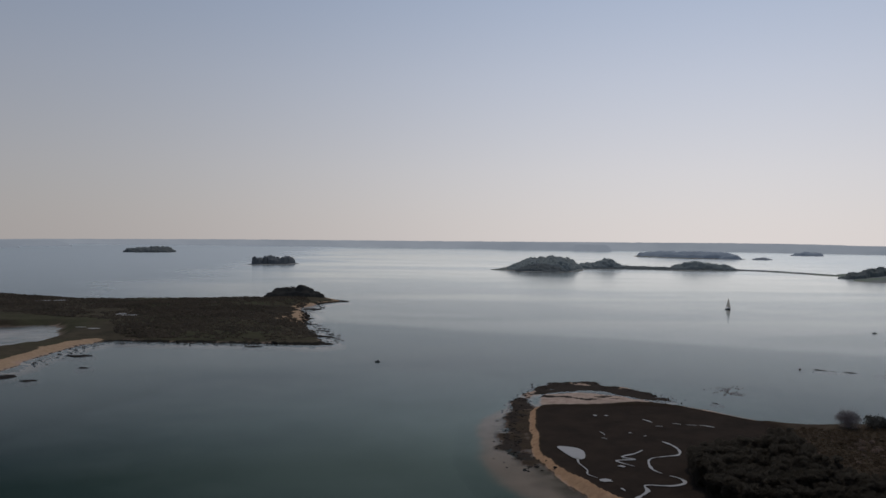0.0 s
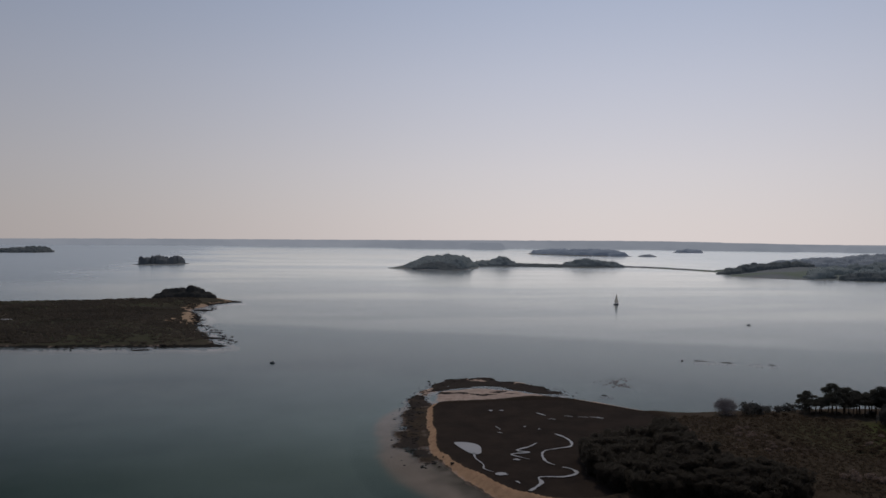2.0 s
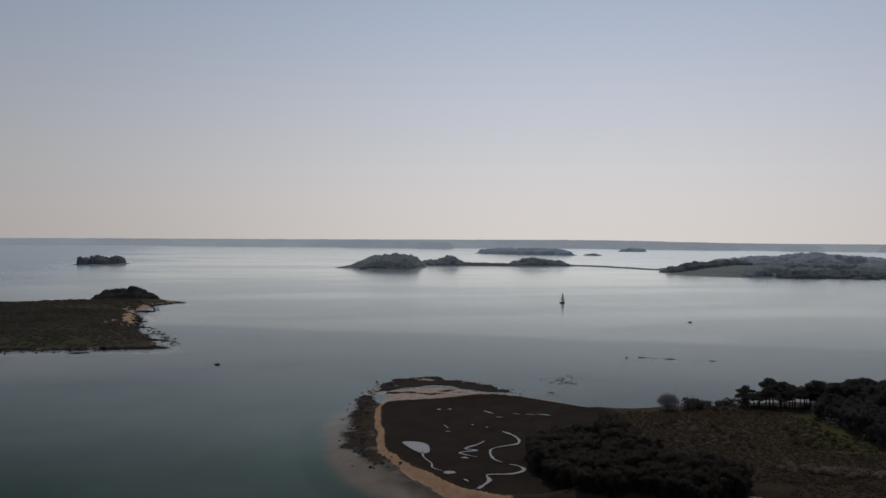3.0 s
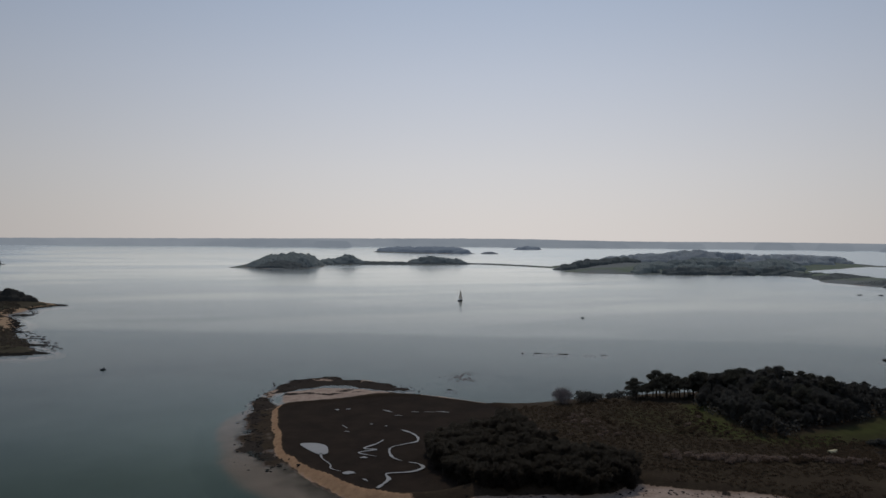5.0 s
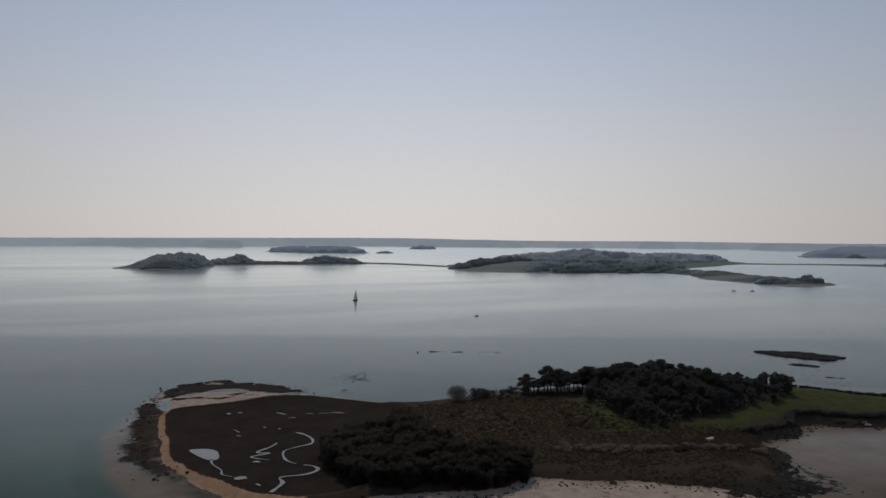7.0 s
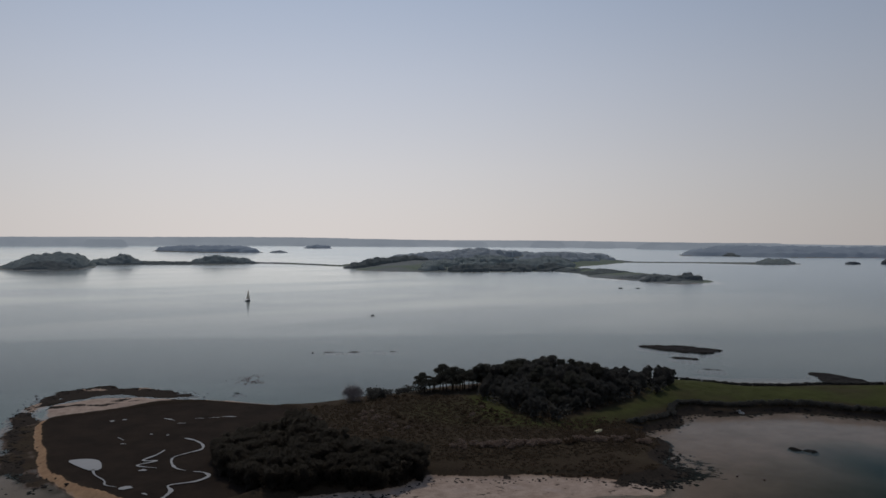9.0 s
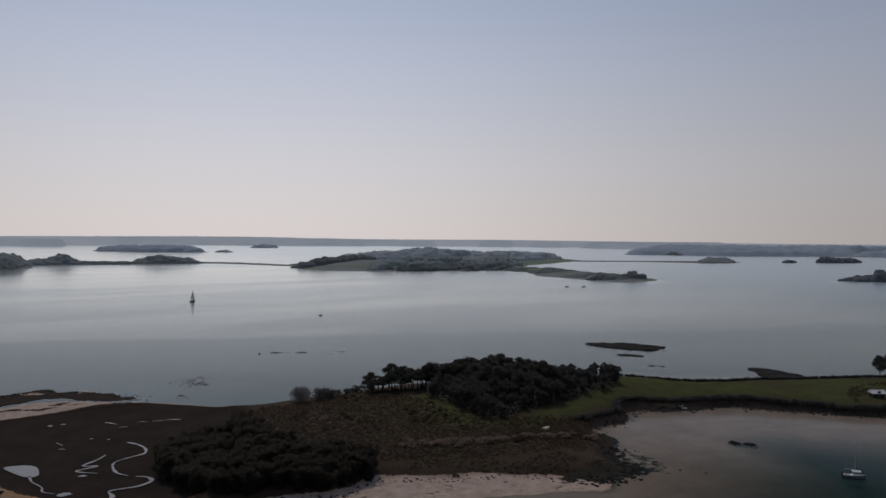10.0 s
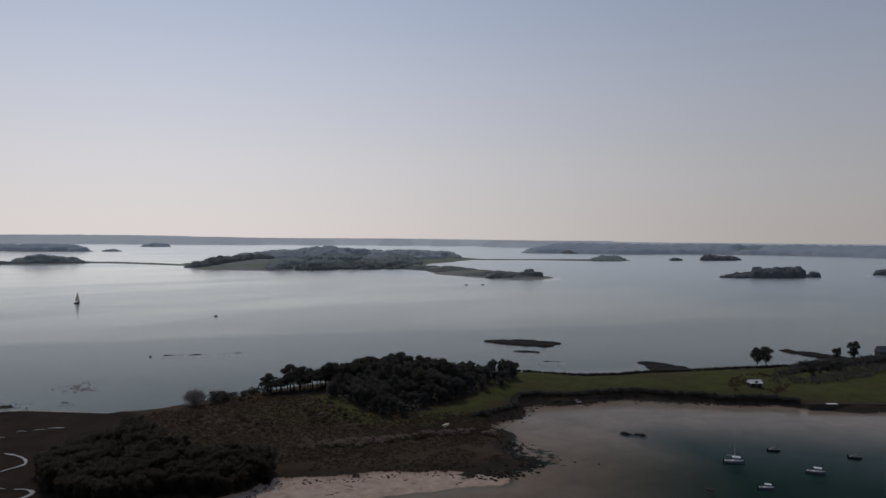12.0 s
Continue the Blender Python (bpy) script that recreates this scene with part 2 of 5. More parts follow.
def reef_material():
    """Weed-covered rock that turns to the seabed's own colour under water."""
    n = Nodes("weedy_rock_ledge")
    c = n.mix(n.noise(1.5, 5), (0.012, 0.010, 0.009), (0.030, 0.025, 0.021))
    z = n.add("SeparateXYZ")
    n.link(n.place(), z.inputs[0])
    c = n.mix(n.ramp(z.outputs["Z"], -0.3, -0.02), (0.12, 0.115, 0.10), c)
    return n.finish(c, 0.8, 0.0, 0.04)


REEF = reef_material()
ROCK = plain("weedy_rock", (0.036, 0.030, 0.025), 0.8, 0, 0.6, 1.5)
FLOATING_WEED = plain("floating_weed", (0.085, 0.052, 0.042), 0.7, 0, 0.5, 1.5)
WHITE_GEL = plain("white_gelcoat", (0.78, 0.77, 0.74), 0.3, 0, 0.12, 2)
DARK_HULL = plain("dark_blue_hull", (0.03, 0.035, 0.05), 0.35, 0, 0.2, 2)
# the shaded sides of the white backlit boats, painted as a blue-grey hull
SHADED_HULL = plain("shaded_hull", (0.10, 0.12, 0.15), 0.35, 0, 0.2, 2)
YELLOW_PAINT = plain("pale_yellow_paint", (0.60, 0.52, 0.30), 0.5, 0, 0.2, 3)
GREY_DECK = plain("grey_deck", (0.30, 0.30, 0.29), 0.6, 0, 0.2, 5)
GLASS_DARK = plain("smoked_glass", (0.02, 0.025, 0.03), 0.08)
ALLOY = plain("alloy_spar", (0.55, 0.55, 0.54), 0.35, 0.6)
SAIL = foliage("sailcloth", (0.78, 0.73, 0.66), (0.80, 0.75, 0.68), 0.8, (0.79, 0.74, 0.67), 0.55)
RUBBER = plain("black_rubber", (0.02, 0.02, 0.02), 0.7)
RENDER_WHITE = plain("white_render", (0.74, 0.72, 0.68), 0.85, 0, 0.12, 1.5)
SLATE = plain("slate", (0.07, 0.075, 0.085), 0.6, 0, 0.4, 3)
PALE_ROOF = plain("pale_fibre_roof", (0.70, 0.66, 0.62), 0.7, 0, 0.2, 2)
WALL_STONE = plain("dark_wall_stone", (0.075, 0.066, 0.058), 0.9, 0, 0.5, 1.2)
STONE = plain("granite", (0.10, 0.088, 0.076), 0.9, 0, 0.45, 1.4)
DARK_WOOD = plain("weathered_wood", (0.09, 0.075, 0.06), 0.85, 0, 0.4, 3)
BUOY = plain("weathered_buoy", (0.08, 0.03, 0.025), 0.5, 0, 0.2, 4)


# ---- helpers for meshes ----
def part(name, bm, material, parent=None, label=""):
    """Links a bmesh, or a mesh, as one object under a thing."""
    if isinstance(bm, bmesh.types.BMesh):
        me = bpy.data.meshes.new(name)
        bm.normal_update()
        bm.to_mesh(me)
        bm.free()
    else:
        me = bm
    if not me.materials:
        me.materials.append(material)
    ob = new(name, me)
    ob.parent = parent
    return tagged(ob, label)


def raw_mesh(name, verts, faces, smooth=False):
    me = bpy.data.meshes.new(name)
    me.from_pydata(np.asarray(verts).tolist(), [], np.asarray(faces).tolist())
    if smooth:
        me.polygons.foreach_set("use_smooth", [True] * len(me.polygons))
    me.update()
    return me


def box(bm, centre, size, turn=0.0, bevel=0.0):
    m = Matrix.Translation(centre) @ Matrix.Rotation(turn, 4, "Z") @ Matrix.Diagonal((*size, 1))
    made = bmesh.ops.create_cube(bm, size=1, matrix=m)
    if bevel:
        edges = list({e for v in made["verts"] for e in v.link_edges})
        bmesh.ops.bevel(bm, geom=edges, offset=bevel, segments=2, affect="EDGES")
    return bm


def tube(bm, points, radii, sides=6):
    """A tapered tube through points."""
    rings = []
    for i, (p, r) in enumerate(zip(points, radii)):
        p = Vector(p)
        ahead = Vector(points[min(i + 1, len(points) - 1)]) - Vector(points[max(i - 1, 0)])
        q = ahead.to_track_quat("Z", "Y")
        rings.append([bm.verts.new(p + q @ Vector((r * math.cos(a), r * math.sin(a), 0))) for a in (2 * math.pi * k / sides for k in range(sides))])
    for lower, upper in zip(rings, rings[1:]):
        for k in range(sides):
            bm.faces.new((lower[k], lower[(k + 1) % sides], upper[(k + 1) % sides], upper[k]))
    bm.faces.new(rings[0][::-1])
    bm.faces.new(rings[-1])
    return bm


def leaves(rng, lobes, count, size, flat=0.0, slim=0.6):
    """Small folded leaf sprays in the shells of ellipsoid lobes (x, y, z, rx, ry, rz)."""
    lobes = np.array(lobes, float)
    weight = lobes[:, 3] * lobes[:, 4] + lobes[:, 3] * lobes[:, 5]
    pick = rng.choice(len(lobes), count, p=weight / weight.sum())
    d = rng.normal(size=(count, 3))
    d /= np.linalg.norm(d, axis=1, keepdims=True)
    d[:, 2] = np.where((d[:, 2] < 0) & (rng.random(count) < 0.5), -d[:, 2], d[:, 2])
    reach = rng.random(count) ** 0.35 * rng.uniform(0.85, 1.12, count)
    c = lobes[pick, :3] + d * lobes[pick, 3:] * reach[:, None]
    a = rng.normal(size=(count, 3))
    a[:, 2] *= 1 - flat
    a /= np.linalg.norm(a, axis=1, keepdims=True)
    b = np.cross(a, rng.normal(size=(count, 3)))
    b /= np.linalg.norm(b, axis=1, keepdims=True)
    s = size * rng.uniform(0.6, 1.3, count)[:, None]
    up = np.cross(a, b) * s * 0.35
    v = np.stack([c - a * s, c - b * s * slim + up, c + a * s, c + b * s * slim + up], 1).reshape(-1, 3)
    i = np.arange(count)[:, None] * 4
    return v, np.concatenate([i + [0, 1, 2], i + [0, 2, 3]], 0).reshape(2, count, 3).transpose(1, 0, 2).reshape(-1, 3)


def curve_through(points, step, closed=True):
    """A smooth line (Catmull-Rom) through control points, at even steps."""
    p = np.array(points, float)
    n = len(p)
    out = []
    for i in range(n if closed else n - 1):
        if closed:
            a, b, c, d = p[(i - 1) % n], p[i], p[(i + 1) % n], p[(i + 2) % n]
        else:
            a, b, c, d = p[max(i - 1, 0)], p[i], p[i + 1], p[min(i + 2, n - 1)]
        for t in np.arange(0, 1, min(0.5, step / max(np.linalg.norm(c - b), 1e-6))):
            out.append(0.5 * (2 * b + (c - a) * t + (2 * a - 5 * b + 4 * c - d) * t * t + (3 * b - a - 3 * c + d) * t ** 3))
    if not closed:
        out.append(p[-1])
    return np.array(out)


def signed_distance(xy, line):
    """Distance to a closed line, positive inside."""
    best = np.full(len(xy), 1e18)
    inside = np.zeros(len(xy), bool)
    for a, b in zip(line, np.roll(line, -1, 0)):
        ab, ap = b - a, xy - a
        t = np.clip((ap @ ab) / max(ab @ ab, 1e-12), 0, 1)
        best = np.minimum(best, ((ap - t[:, None] * ab) ** 2).sum(1))
        cross = (a[1] > xy[:, 1]) != (b[1] > xy[:, 1])
        with np.errstate(divide="ignore", invalid="ignore"):
            inside ^= cross & (xy[:, 0] < (b[0] - a[0]) * (xy[:, 1] - a[1]) / (b[1] - a[1]) + a[0])
    return np.sqrt(best) * np.where(inside, 1, -1)


def lumps(xy, size, seed, octaves=4):
    """Smooth value noise in -1..1 over the plan."""
    out, amp, total = np.zeros(len(xy)), 1.0, 0.0
    for o in range(octaves):
        q = xy / size * 2 ** o + seed * 17.3 + o * 5.1
        i = np.floor(q).astype(int)
        f = q - i
        f = f * f * (3 - 2 * f)

        def grain(ix, iy):
            h = np.sin(ix * 127.1 + iy * 311.7 + seed * 74.7) * 43758.5453
            return (h - np.floor(h)) * 2 - 1

        top = grain(i[:, 0], i[:, 1]) * (1 - f[:, 0]) + grain(i[:, 0] + 1, i[:, 1]) * f[:, 0]
        bottom = grain(i[:, 0], i[:, 1] + 1) * (1 - f[:, 0]) + grain(i[:, 0] + 1, i[:, 1] + 1) * f[:, 0]
        out += amp * (top * (1 - f[:, 1]) + bottom * f[:, 1])
        total += amp
        amp *= 0.5
    return out / total


def smooth_step(x, low, high):
    t = np.clip((x - low) / (high - low), 0, 1)
    return t * t * (3 - 2 * t)


def land(name, line, step, margin, height, material, label):
    """A sheet of land over the plan. height(xy, sd) gives z and a dict of masks; the sheet is cut where it lies deep under water."""
    low, high = line.min(0) - margin, line.max(0) + margin
    xs, ys = np.arange(low[0], high[0] + step, step), np.arange(low[1], high[1] + step, step)
    grid = np.stack(np.meshgrid(xs, ys), -1).reshape(-1, 2)
    sd = signed_distance(grid, line)
    z, masks = height(grid, sd)
    keep = sd > -margin
    nx, ny = len(xs), len(ys)
    i = np.arange(nx * ny).reshape(ny, nx)
    quads = np.stack([i[:-1, :-1], i[:-1, 1:], i[1:, 1:], i[1:, :-1]], -1).reshape(-1, 4)
    quads = quads[keep[quads].all(1)]
    used = np.unique(quads)
    remap = np.full(nx * ny, -1)
    remap[used] = np.arange(len(used))
    me = raw_mesh(name, np.column_stack([grid, z])[used], remap[quads], True)
    for key in ("grass", "marsh", "sand", "weed", "pale", "bed", "depth"):
        me.attributes.new(key, "FLOAT", "POINT").data.foreach_set("value", np.asarray(masks.get(key, np.zeros(len(grid))), np.float32)[used])
    me.materials.append(material)
    return tagged(new(name, me), label, "land", "", "structure")


def at(x, y, z, turn=0.0, scale=1.0, tall=1.0, lean=0.0):
    return Matrix.Translation((x, y, z)) @ Matrix.Rotation(turn, 4, "Z") @ Matrix.Rotation(lean, 4, "X") @ Matrix.Diagonal((scale, scale, scale * tall, 1))


class Kind:
    """Some models of one kind of thing: the first to be placed are the models themselves, later ones copies."""

    def __init__(self, models):
        self.models, self.fresh = models, set(models)

    def put(self, m, rng, group=""):
        ob = self.models[int(rng.integers(len(self.models)))]
        if ob in self.fresh:
            self.fresh.discard(ob)
            ob.matrix_basis = m
        else:
            ob = copy_thing(ob, m @ Matrix.Diagonal((1 / ob.scale[0], 1 / ob.scale[1], 1 / ob.scale[2], 1)))
        return tagged(ob, group=group)

    def drop_unused(self):
        for ob in self.fresh:
            for o in (*ob.children_recursive, ob):
                bpy.data.objects.remove(o)


def scatter(rng, line, gap, inset=0.0):
    """Random places inside a closed line, no two nearer than gap."""
    out = []
    low, high = line.min(0), line.max(0)
    count = int((high - low).prod() / gap ** 2 * 6)
    pts = rng.uniform(low, high, (count, 2))
    pts = pts[signed_distance(pts, line) > inset]
    cells = {}
    for p in pts:
        a, b = int(p[0] // gap), int(p[1] // gap)
        near = [q for i in (-1, 0, 1) for j in (-1, 0, 1) for q in cells.get((a + i, b + j), ())]
        if all((p[0] - q[0]) ** 2 + (p[1] - q[1]) ** 2 > gap * gap for q in near):
            cells.setdefault((a, b), []).append(p)
            out.append(p)
    return out


# ---- the sea and its bed ----
bm = bmesh.new()
bmesh.ops.create_circle(bm, cap_ends=True, segments=96, radius=9000)
tagged(part("water", bm, SEA), "calm grey-teal sea with wind-ruffled patches", "sea", "", "structure")
bm = bmesh.new()
bmesh.ops.create_circle(bm, cap_ends=True, segments=96, radius=9000, matrix=Matrix.Translation((0, 0, -1.6)))
tagged(part("ground", bm, SEABED), "seabed under clear water, painted dark for the light lost with depth", "seabed", "", "structure")

# ---- the near island: salt marsh, heath, pine wood, pasture, cove ----
COAST_LINE = curve_through([
    (28, 226), (45, 229), (58, 232), (70, 228), (78, 220), (86, 210), (95, 206), (108, 207), (122, 206), (135, 207), (160, 203), (190, 190),
    (213, 176), (218, 164), (226, 154), (240, 146), (255, 138), (280, 123), (312, 107), (345, 96), (400, 84), (450, 20), (380, -30), (300, 10),
    (246, 62), (237, 70), (231, 83), (228, 92), (220, 99), (218, 106), (212, 113), (208, 120), (203, 126), (192, 130.5), (184, 133), (179, 139),
    (172, 138.5), (166, 133), (157, 132), (152, 132.5), (147.5, 128.5), (148.5, 124), (146, 121), (139, 115), (134, 112.5), (131.5, 107), (129, 104), (124, 104),
    (118, 105), (116, 107), (113, 110.5), (109, 114), (105.5, 117.5), (101.5, 120), (98, 120.5), (94.5, 122.5), (90.5, 126), (86, 129.5), (82, 129), (77, 127.5),
    (73, 126), (69, 128), (64, 131), (55, 132), (45, 133.5), (37, 134.5), (30.5, 140.5), (28.3, 145), (25.2, 154.6), (22.8, 163.8), (21.2, 173), (21.2, 183.5), (22.5, 197), (24.4, 211)], 2.5)
MARSH_LINE = curve_through([(29, 220), (27, 202), (24, 186), (24, 170), (28, 157), (34, 146), (42, 140), (52, 141), (62, 150), (70, 175), (84, 196), (80, 212), (72, 221), (58, 225), (44, 223)], 3.0)
WEED_LINE = curve_through([(27, 250), (33, 261), (41, 268), (52.5, 270), (55, 262), (62, 259), (68, 248), (73, 237), (61, 238.5), (54, 246.5), (46, 251.5), (37, 247), (30, 243), (26.5, 232), (24, 214), (22, 198), (20.5, 184), (20.5, 173), (22.5, 164), (21, 161), (18, 167), (15.5, 179), (15.5, 192), (18, 202), (19.5, 214), (20.5, 232)], 3.0)
PALE_LINE = curve_through([(31, 245), (38, 248), (48, 249), (60, 240), (66, 235), (77, 226), (84, 214), (76, 219), (66, 228), (52, 232), (45, 230), (29, 228)], 3.0)
COVE_LINE = curve_through([(131, 96), (139, 105), (150, 117), (163, 124), (182, 126), (200, 116), (217, 92), (234, 66), (250, 70), (236, 120), (190, 150), (150, 140), (128, 110)], 3.0)
FLAT_LINE = curve_through([(40, 136), (60, 140), (90, 136), (112, 116), (120, 107), (115, 101), (98, 109), (75, 118), (45, 125)], 3.0)
SHOAL_LINE = curve_through([(29, 137), (20, 148), (14.5, 160), (12, 176), (12.5, 196), (15.5, 212), (24, 220), (24, 170)], 3.0)
SPILL_LINE = curve_through([(150, 131), (148.5, 122), (140, 114), (134, 108), (134, 103), (126, 101), (117, 102), (114.5, 107), (122, 111), (131, 118), (138, 124)], 2.0)
FIELD_LINE = curve_through([(172, 150), (182, 160), (200, 172), (211, 168), (220, 152), (238, 139), (256, 130), (276, 117), (310, 100), (330, 92), (300, 50), (262, 52), (240, 74), (234, 86), (227, 97), (223, 108), (216, 122), (205, 132), (190, 138), (180, 146)], 3.0)
GRASS_LINE = curve_through([(131, 180), (134, 174), (128, 160), (126, 148), (132, 142), (152, 145), (172, 150), (186, 156), (196, 156), (186, 146), (166, 142), (148, 137), (134, 136), (121, 143), (118, 150), (124, 166)], 3.0)
HILL_LINE = curve_through([(105, 175), (130, 190), (160, 190), (185, 172), (205, 160), (200, 150), (165, 145), (120, 145), (105, 155)], 3.0)


def island_ground(xy, sd):
    x, y = xy[:, 0], xy[:, 1]
    ragged = sd + 0.9 * lumps(xy, 6, 13, 4)
    rough = lumps(xy, 9.0, 1) * 0.5 + lumps(xy, 2.6, 2, 3) * 0.25
    west = smooth_step(-x, -108, -96)
    width = 1.4 + 1.9 * smooth_step(-y, -166, -150)
    marsh = smooth_step(signed_distance(xy, MARSH_LINE) + 2.5 + lumps(xy, 6, 3) * 0.6, -0.8, 0.8) * smooth_step(ragged, width - 0.3, width + 1.2)
    weed_d = signed_distance(xy, WEED_LINE)
    cove = smooth_step(signed_distance(xy, COVE_LINE) + 4 * lumps(xy, 20, 23), -75, -12)
    flat = smooth_step(signed_distance(xy, FLAT_LINE) + lumps(xy, 8, 14) * 2.0, -8, 1.5)
    shoal = smooth_step(signed_distance(xy, SHOAL_LINE) + 2.5 * lumps(xy, 9, 35), -11, 2)
    far_in = np.hypot(x - 160, y - 42) - 5 * lumps(xy, 24, 28, 3)
    hill = smooth_step(signed_distance(xy, HILL_LINE), -14, 16)
    inland = smooth_step(sd, 0, 14)
    # dry land
    high = 0.25 + 1.0 * smooth_step(sd, 0, 3.5) + 1.5 * inland + 1.9 * hill * (0.25 + 0.75 * smooth_step(x - 0.6 * (y - 190), 136, 152)) + rough * (0.25 + 0.5 * inland)
    high = high * (1 - marsh) + marsh * (0.8 + rough * 0.12)
    # under water: shallow shelves of sand, weed-covered ledges that break the surface
    gentle = np.clip(cove + flat + shoal, 0, 1)
    deep = np.maximum(sd * 0.22, -4.2) * (1 - gentle) + np.maximum(-0.05 + sd * 0.02, -4.2) * gentle
    deep = np.maximum(deep - 4.2 * (smooth_step(-sd, 14, 40) * (1 - cove) + smooth_step(-sd, 42, 58) * cove), -4.3)
    deep = deep * (1 - flat) + flat * (0.10 + 0.16 * lumps(xy, 5, 16, 4))
    deep = deep * (1 - shoal) + shoal * np.minimum(deep * 0.4 - 0.02 + 0.10 * lumps(xy, 7, 20, 4), 0.08)
    along = np.column_stack([x * 0.55 + y * 0.25, y - x * 0.1])
    north = smooth_step(y, 226, 240)
    gaps = smooth_step(lumps(along, 7.5, 29, 4) + 0.35 * smooth_step(-np.hypot((x - 43) / 1.5, y - 262), -16, -7), -0.22, -0.04) * north + (1 - north) * smooth_step(lumps(xy, 5.5, 30, 4), -0.3, 0.0)
    ledge = smooth_step(weed_d + 3.0 * lumps(xy, 8, 15), -2.5, 2)
    deep = deep * (1 - ledge) + ledge * (0.17 + 0.34 * lumps(xy, 5, 5, 5) + 0.16 * lumps(xy, 2.2, 19, 3))
    bank = smooth_step(signed_distance(xy, PALE_LINE) + 1.5 * lumps(xy, 5, 17), -2, 1.5)
    deep = np.maximum(deep, bank * (0.16 + 0.2 * lumps(xy, 5, 6)) - (1 - bank) * 5)
    spill = smooth_step(signed_distance(xy, SPILL_LINE) + 2.0 * lumps(xy, 5, 36), -1.5, 1.5) * smooth_step(lumps(xy, 4.5, 37, 4), -0.15, 0.1)
    deep = np.maximum(deep, spill * (0.3 + 0.3 * lumps(xy, 2.5, 38, 3)) - (1 - spill) * 5)
    up = smooth_step(sd, -0.5, 1.5)
    z = np.where(sd > -0.5, high, 0) * up + deep * (1 - up)
    strand = smooth_step(ragged, -0.6, 0.9) * (1 - smooth_step(ragged, width - 0.4, width + 1.1)) * west * (1 - smooth_step(x, 36, 46) * smooth_step(-y, -152, -143))
    dry_flat = flat * smooth_step(-ragged, -1.8, -0.2) * smooth_step(x, 40, 48)
    sand = np.clip(strand + bank * smooth_step(-ragged, -2.2, -0.8) + 0.8 * ledge * north + dry_flat, 0, 1)
    shore = smooth_step(ragged, -1.5, 0.3) * (1 - smooth_step(sd, 1.5, 3.5)) * smooth_step(x, 86, 94) * (1 - strand)
    point = smooth_step(-np.hypot(x - 133, y - 109), -17, -7)
    speckle = smooth_step(lumps(xy, 3.0, 18, 4), 0.12, 0.3)
    weed = np.clip(0.95 * ledge * gaps * (1 - bank * (1 - speckle) * (1 - 0.9 * smooth_step(weed_d, 0.3, 2.0))) + (0.75 - 0.5 * smooth_step(-y, -136, -130) * smooth_step(-x, -124, -116)) * shore + 0.95 * spill * (sd < 3) + 0.5 * point * (sd < 4) + 0.45 * dry_flat * speckle + 0.95 * bank * smooth_step(lumps(along, 4.5, 51, 4), 0.16, 0.3) * smooth_step(y, 230, 237), 0, 1) * (1 - strand)
    grass = np.clip(smooth_step(signed_distance(xy, FIELD_LINE), -1, 3) + 0.95 * smooth_step(signed_distance(xy, GRASS_LINE), -3, 3) + 0.35 * smooth_step(-np.hypot((x - 116) / 1.2, (y - 167) / 1.6), -14, -5), 0, 1)
    bed = smooth_step(-z, -0.06, 0.12) * (1 - up)
    # painted darkening grows with depth and distance from shore, for light lost in water
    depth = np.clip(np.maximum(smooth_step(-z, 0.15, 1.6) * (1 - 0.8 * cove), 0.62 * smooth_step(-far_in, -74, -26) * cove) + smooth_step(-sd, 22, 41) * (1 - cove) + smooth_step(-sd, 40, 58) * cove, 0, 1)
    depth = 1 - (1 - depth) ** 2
    pale = np.clip(bank + dry_flat + 0.75 * ledge * north + 0.4 * shoal * (sd < 0), 0, 1) * (1 - strand)
    z = np.where(z < -0.3, -0.3 + (z + 0.3) * 0.335, z)
    return z, {"marsh": marsh, "sand": sand, "weed": weed, "grass": grass, "bed": bed, "depth": depth, "pale": pale}


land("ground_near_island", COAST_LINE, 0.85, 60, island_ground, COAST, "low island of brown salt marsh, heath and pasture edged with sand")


def ground_z(x, y):
    xy = np.array([[x, y]], float)
    return float(island_ground(xy, signed_distance(xy, COAST_LINE))[0][0])


def plain_island(top, shore=6.0, slope=0.15, seed=1, grass=0.2, bumps=1.0, domes=()):
    """The relief of a farther island: a low shore that rises to a rounded back."""

    def relief(xy, sd):
        sd = sd + lumps(xy, 30, seed, 4) * shore * 0.7
        z = np.where(sd > 0, 0.6 * smooth_step(sd, 0, shore) + top * smooth_step(sd, shore * 0.5, shore * 6) ** 0.8 + bumps * lumps(xy, 25, seed + 3) * smooth_step(sd, 0, shore * 2), np.maximum(sd * slope * 1.4, -4.3))
        for x, y, r, h in domes:
            z = z + h * np.exp(-((xy[:, 0] - x) ** 2 + (xy[:, 1] - y) ** 2) / r ** 2) * smooth_step(sd, 0, 25)
        return z, {"sand": 0.75 * smooth_step(sd, -shore, 0) * (1 - smooth_step(sd, shore * 0.3, shore * 0.8)) * (0.5 + 0.5 * lumps(xy, 60, seed + 9)), "weed": 0.7 * smooth_step(sd, -shore * 1.3, -shore * 0.2) * (1 - smooth_step(sd, 0, shore * 0.5)) * (0.6 + 0.6 * lumps(xy, 40, seed + 5)),
                   "grass": grass * smooth_step(lumps(xy, 70, seed + 7), -0.2, 0.3), "bed": smooth_step(-z, 0.1, 0.4), "depth": smooth_step(-z, 0.2, 2.0)}

    return relief


def relief_at(relief, line, x, y):
    xy = np.array([[x, y]], float)
    return float(relief(xy, signed_distance(xy, line))[0][0])


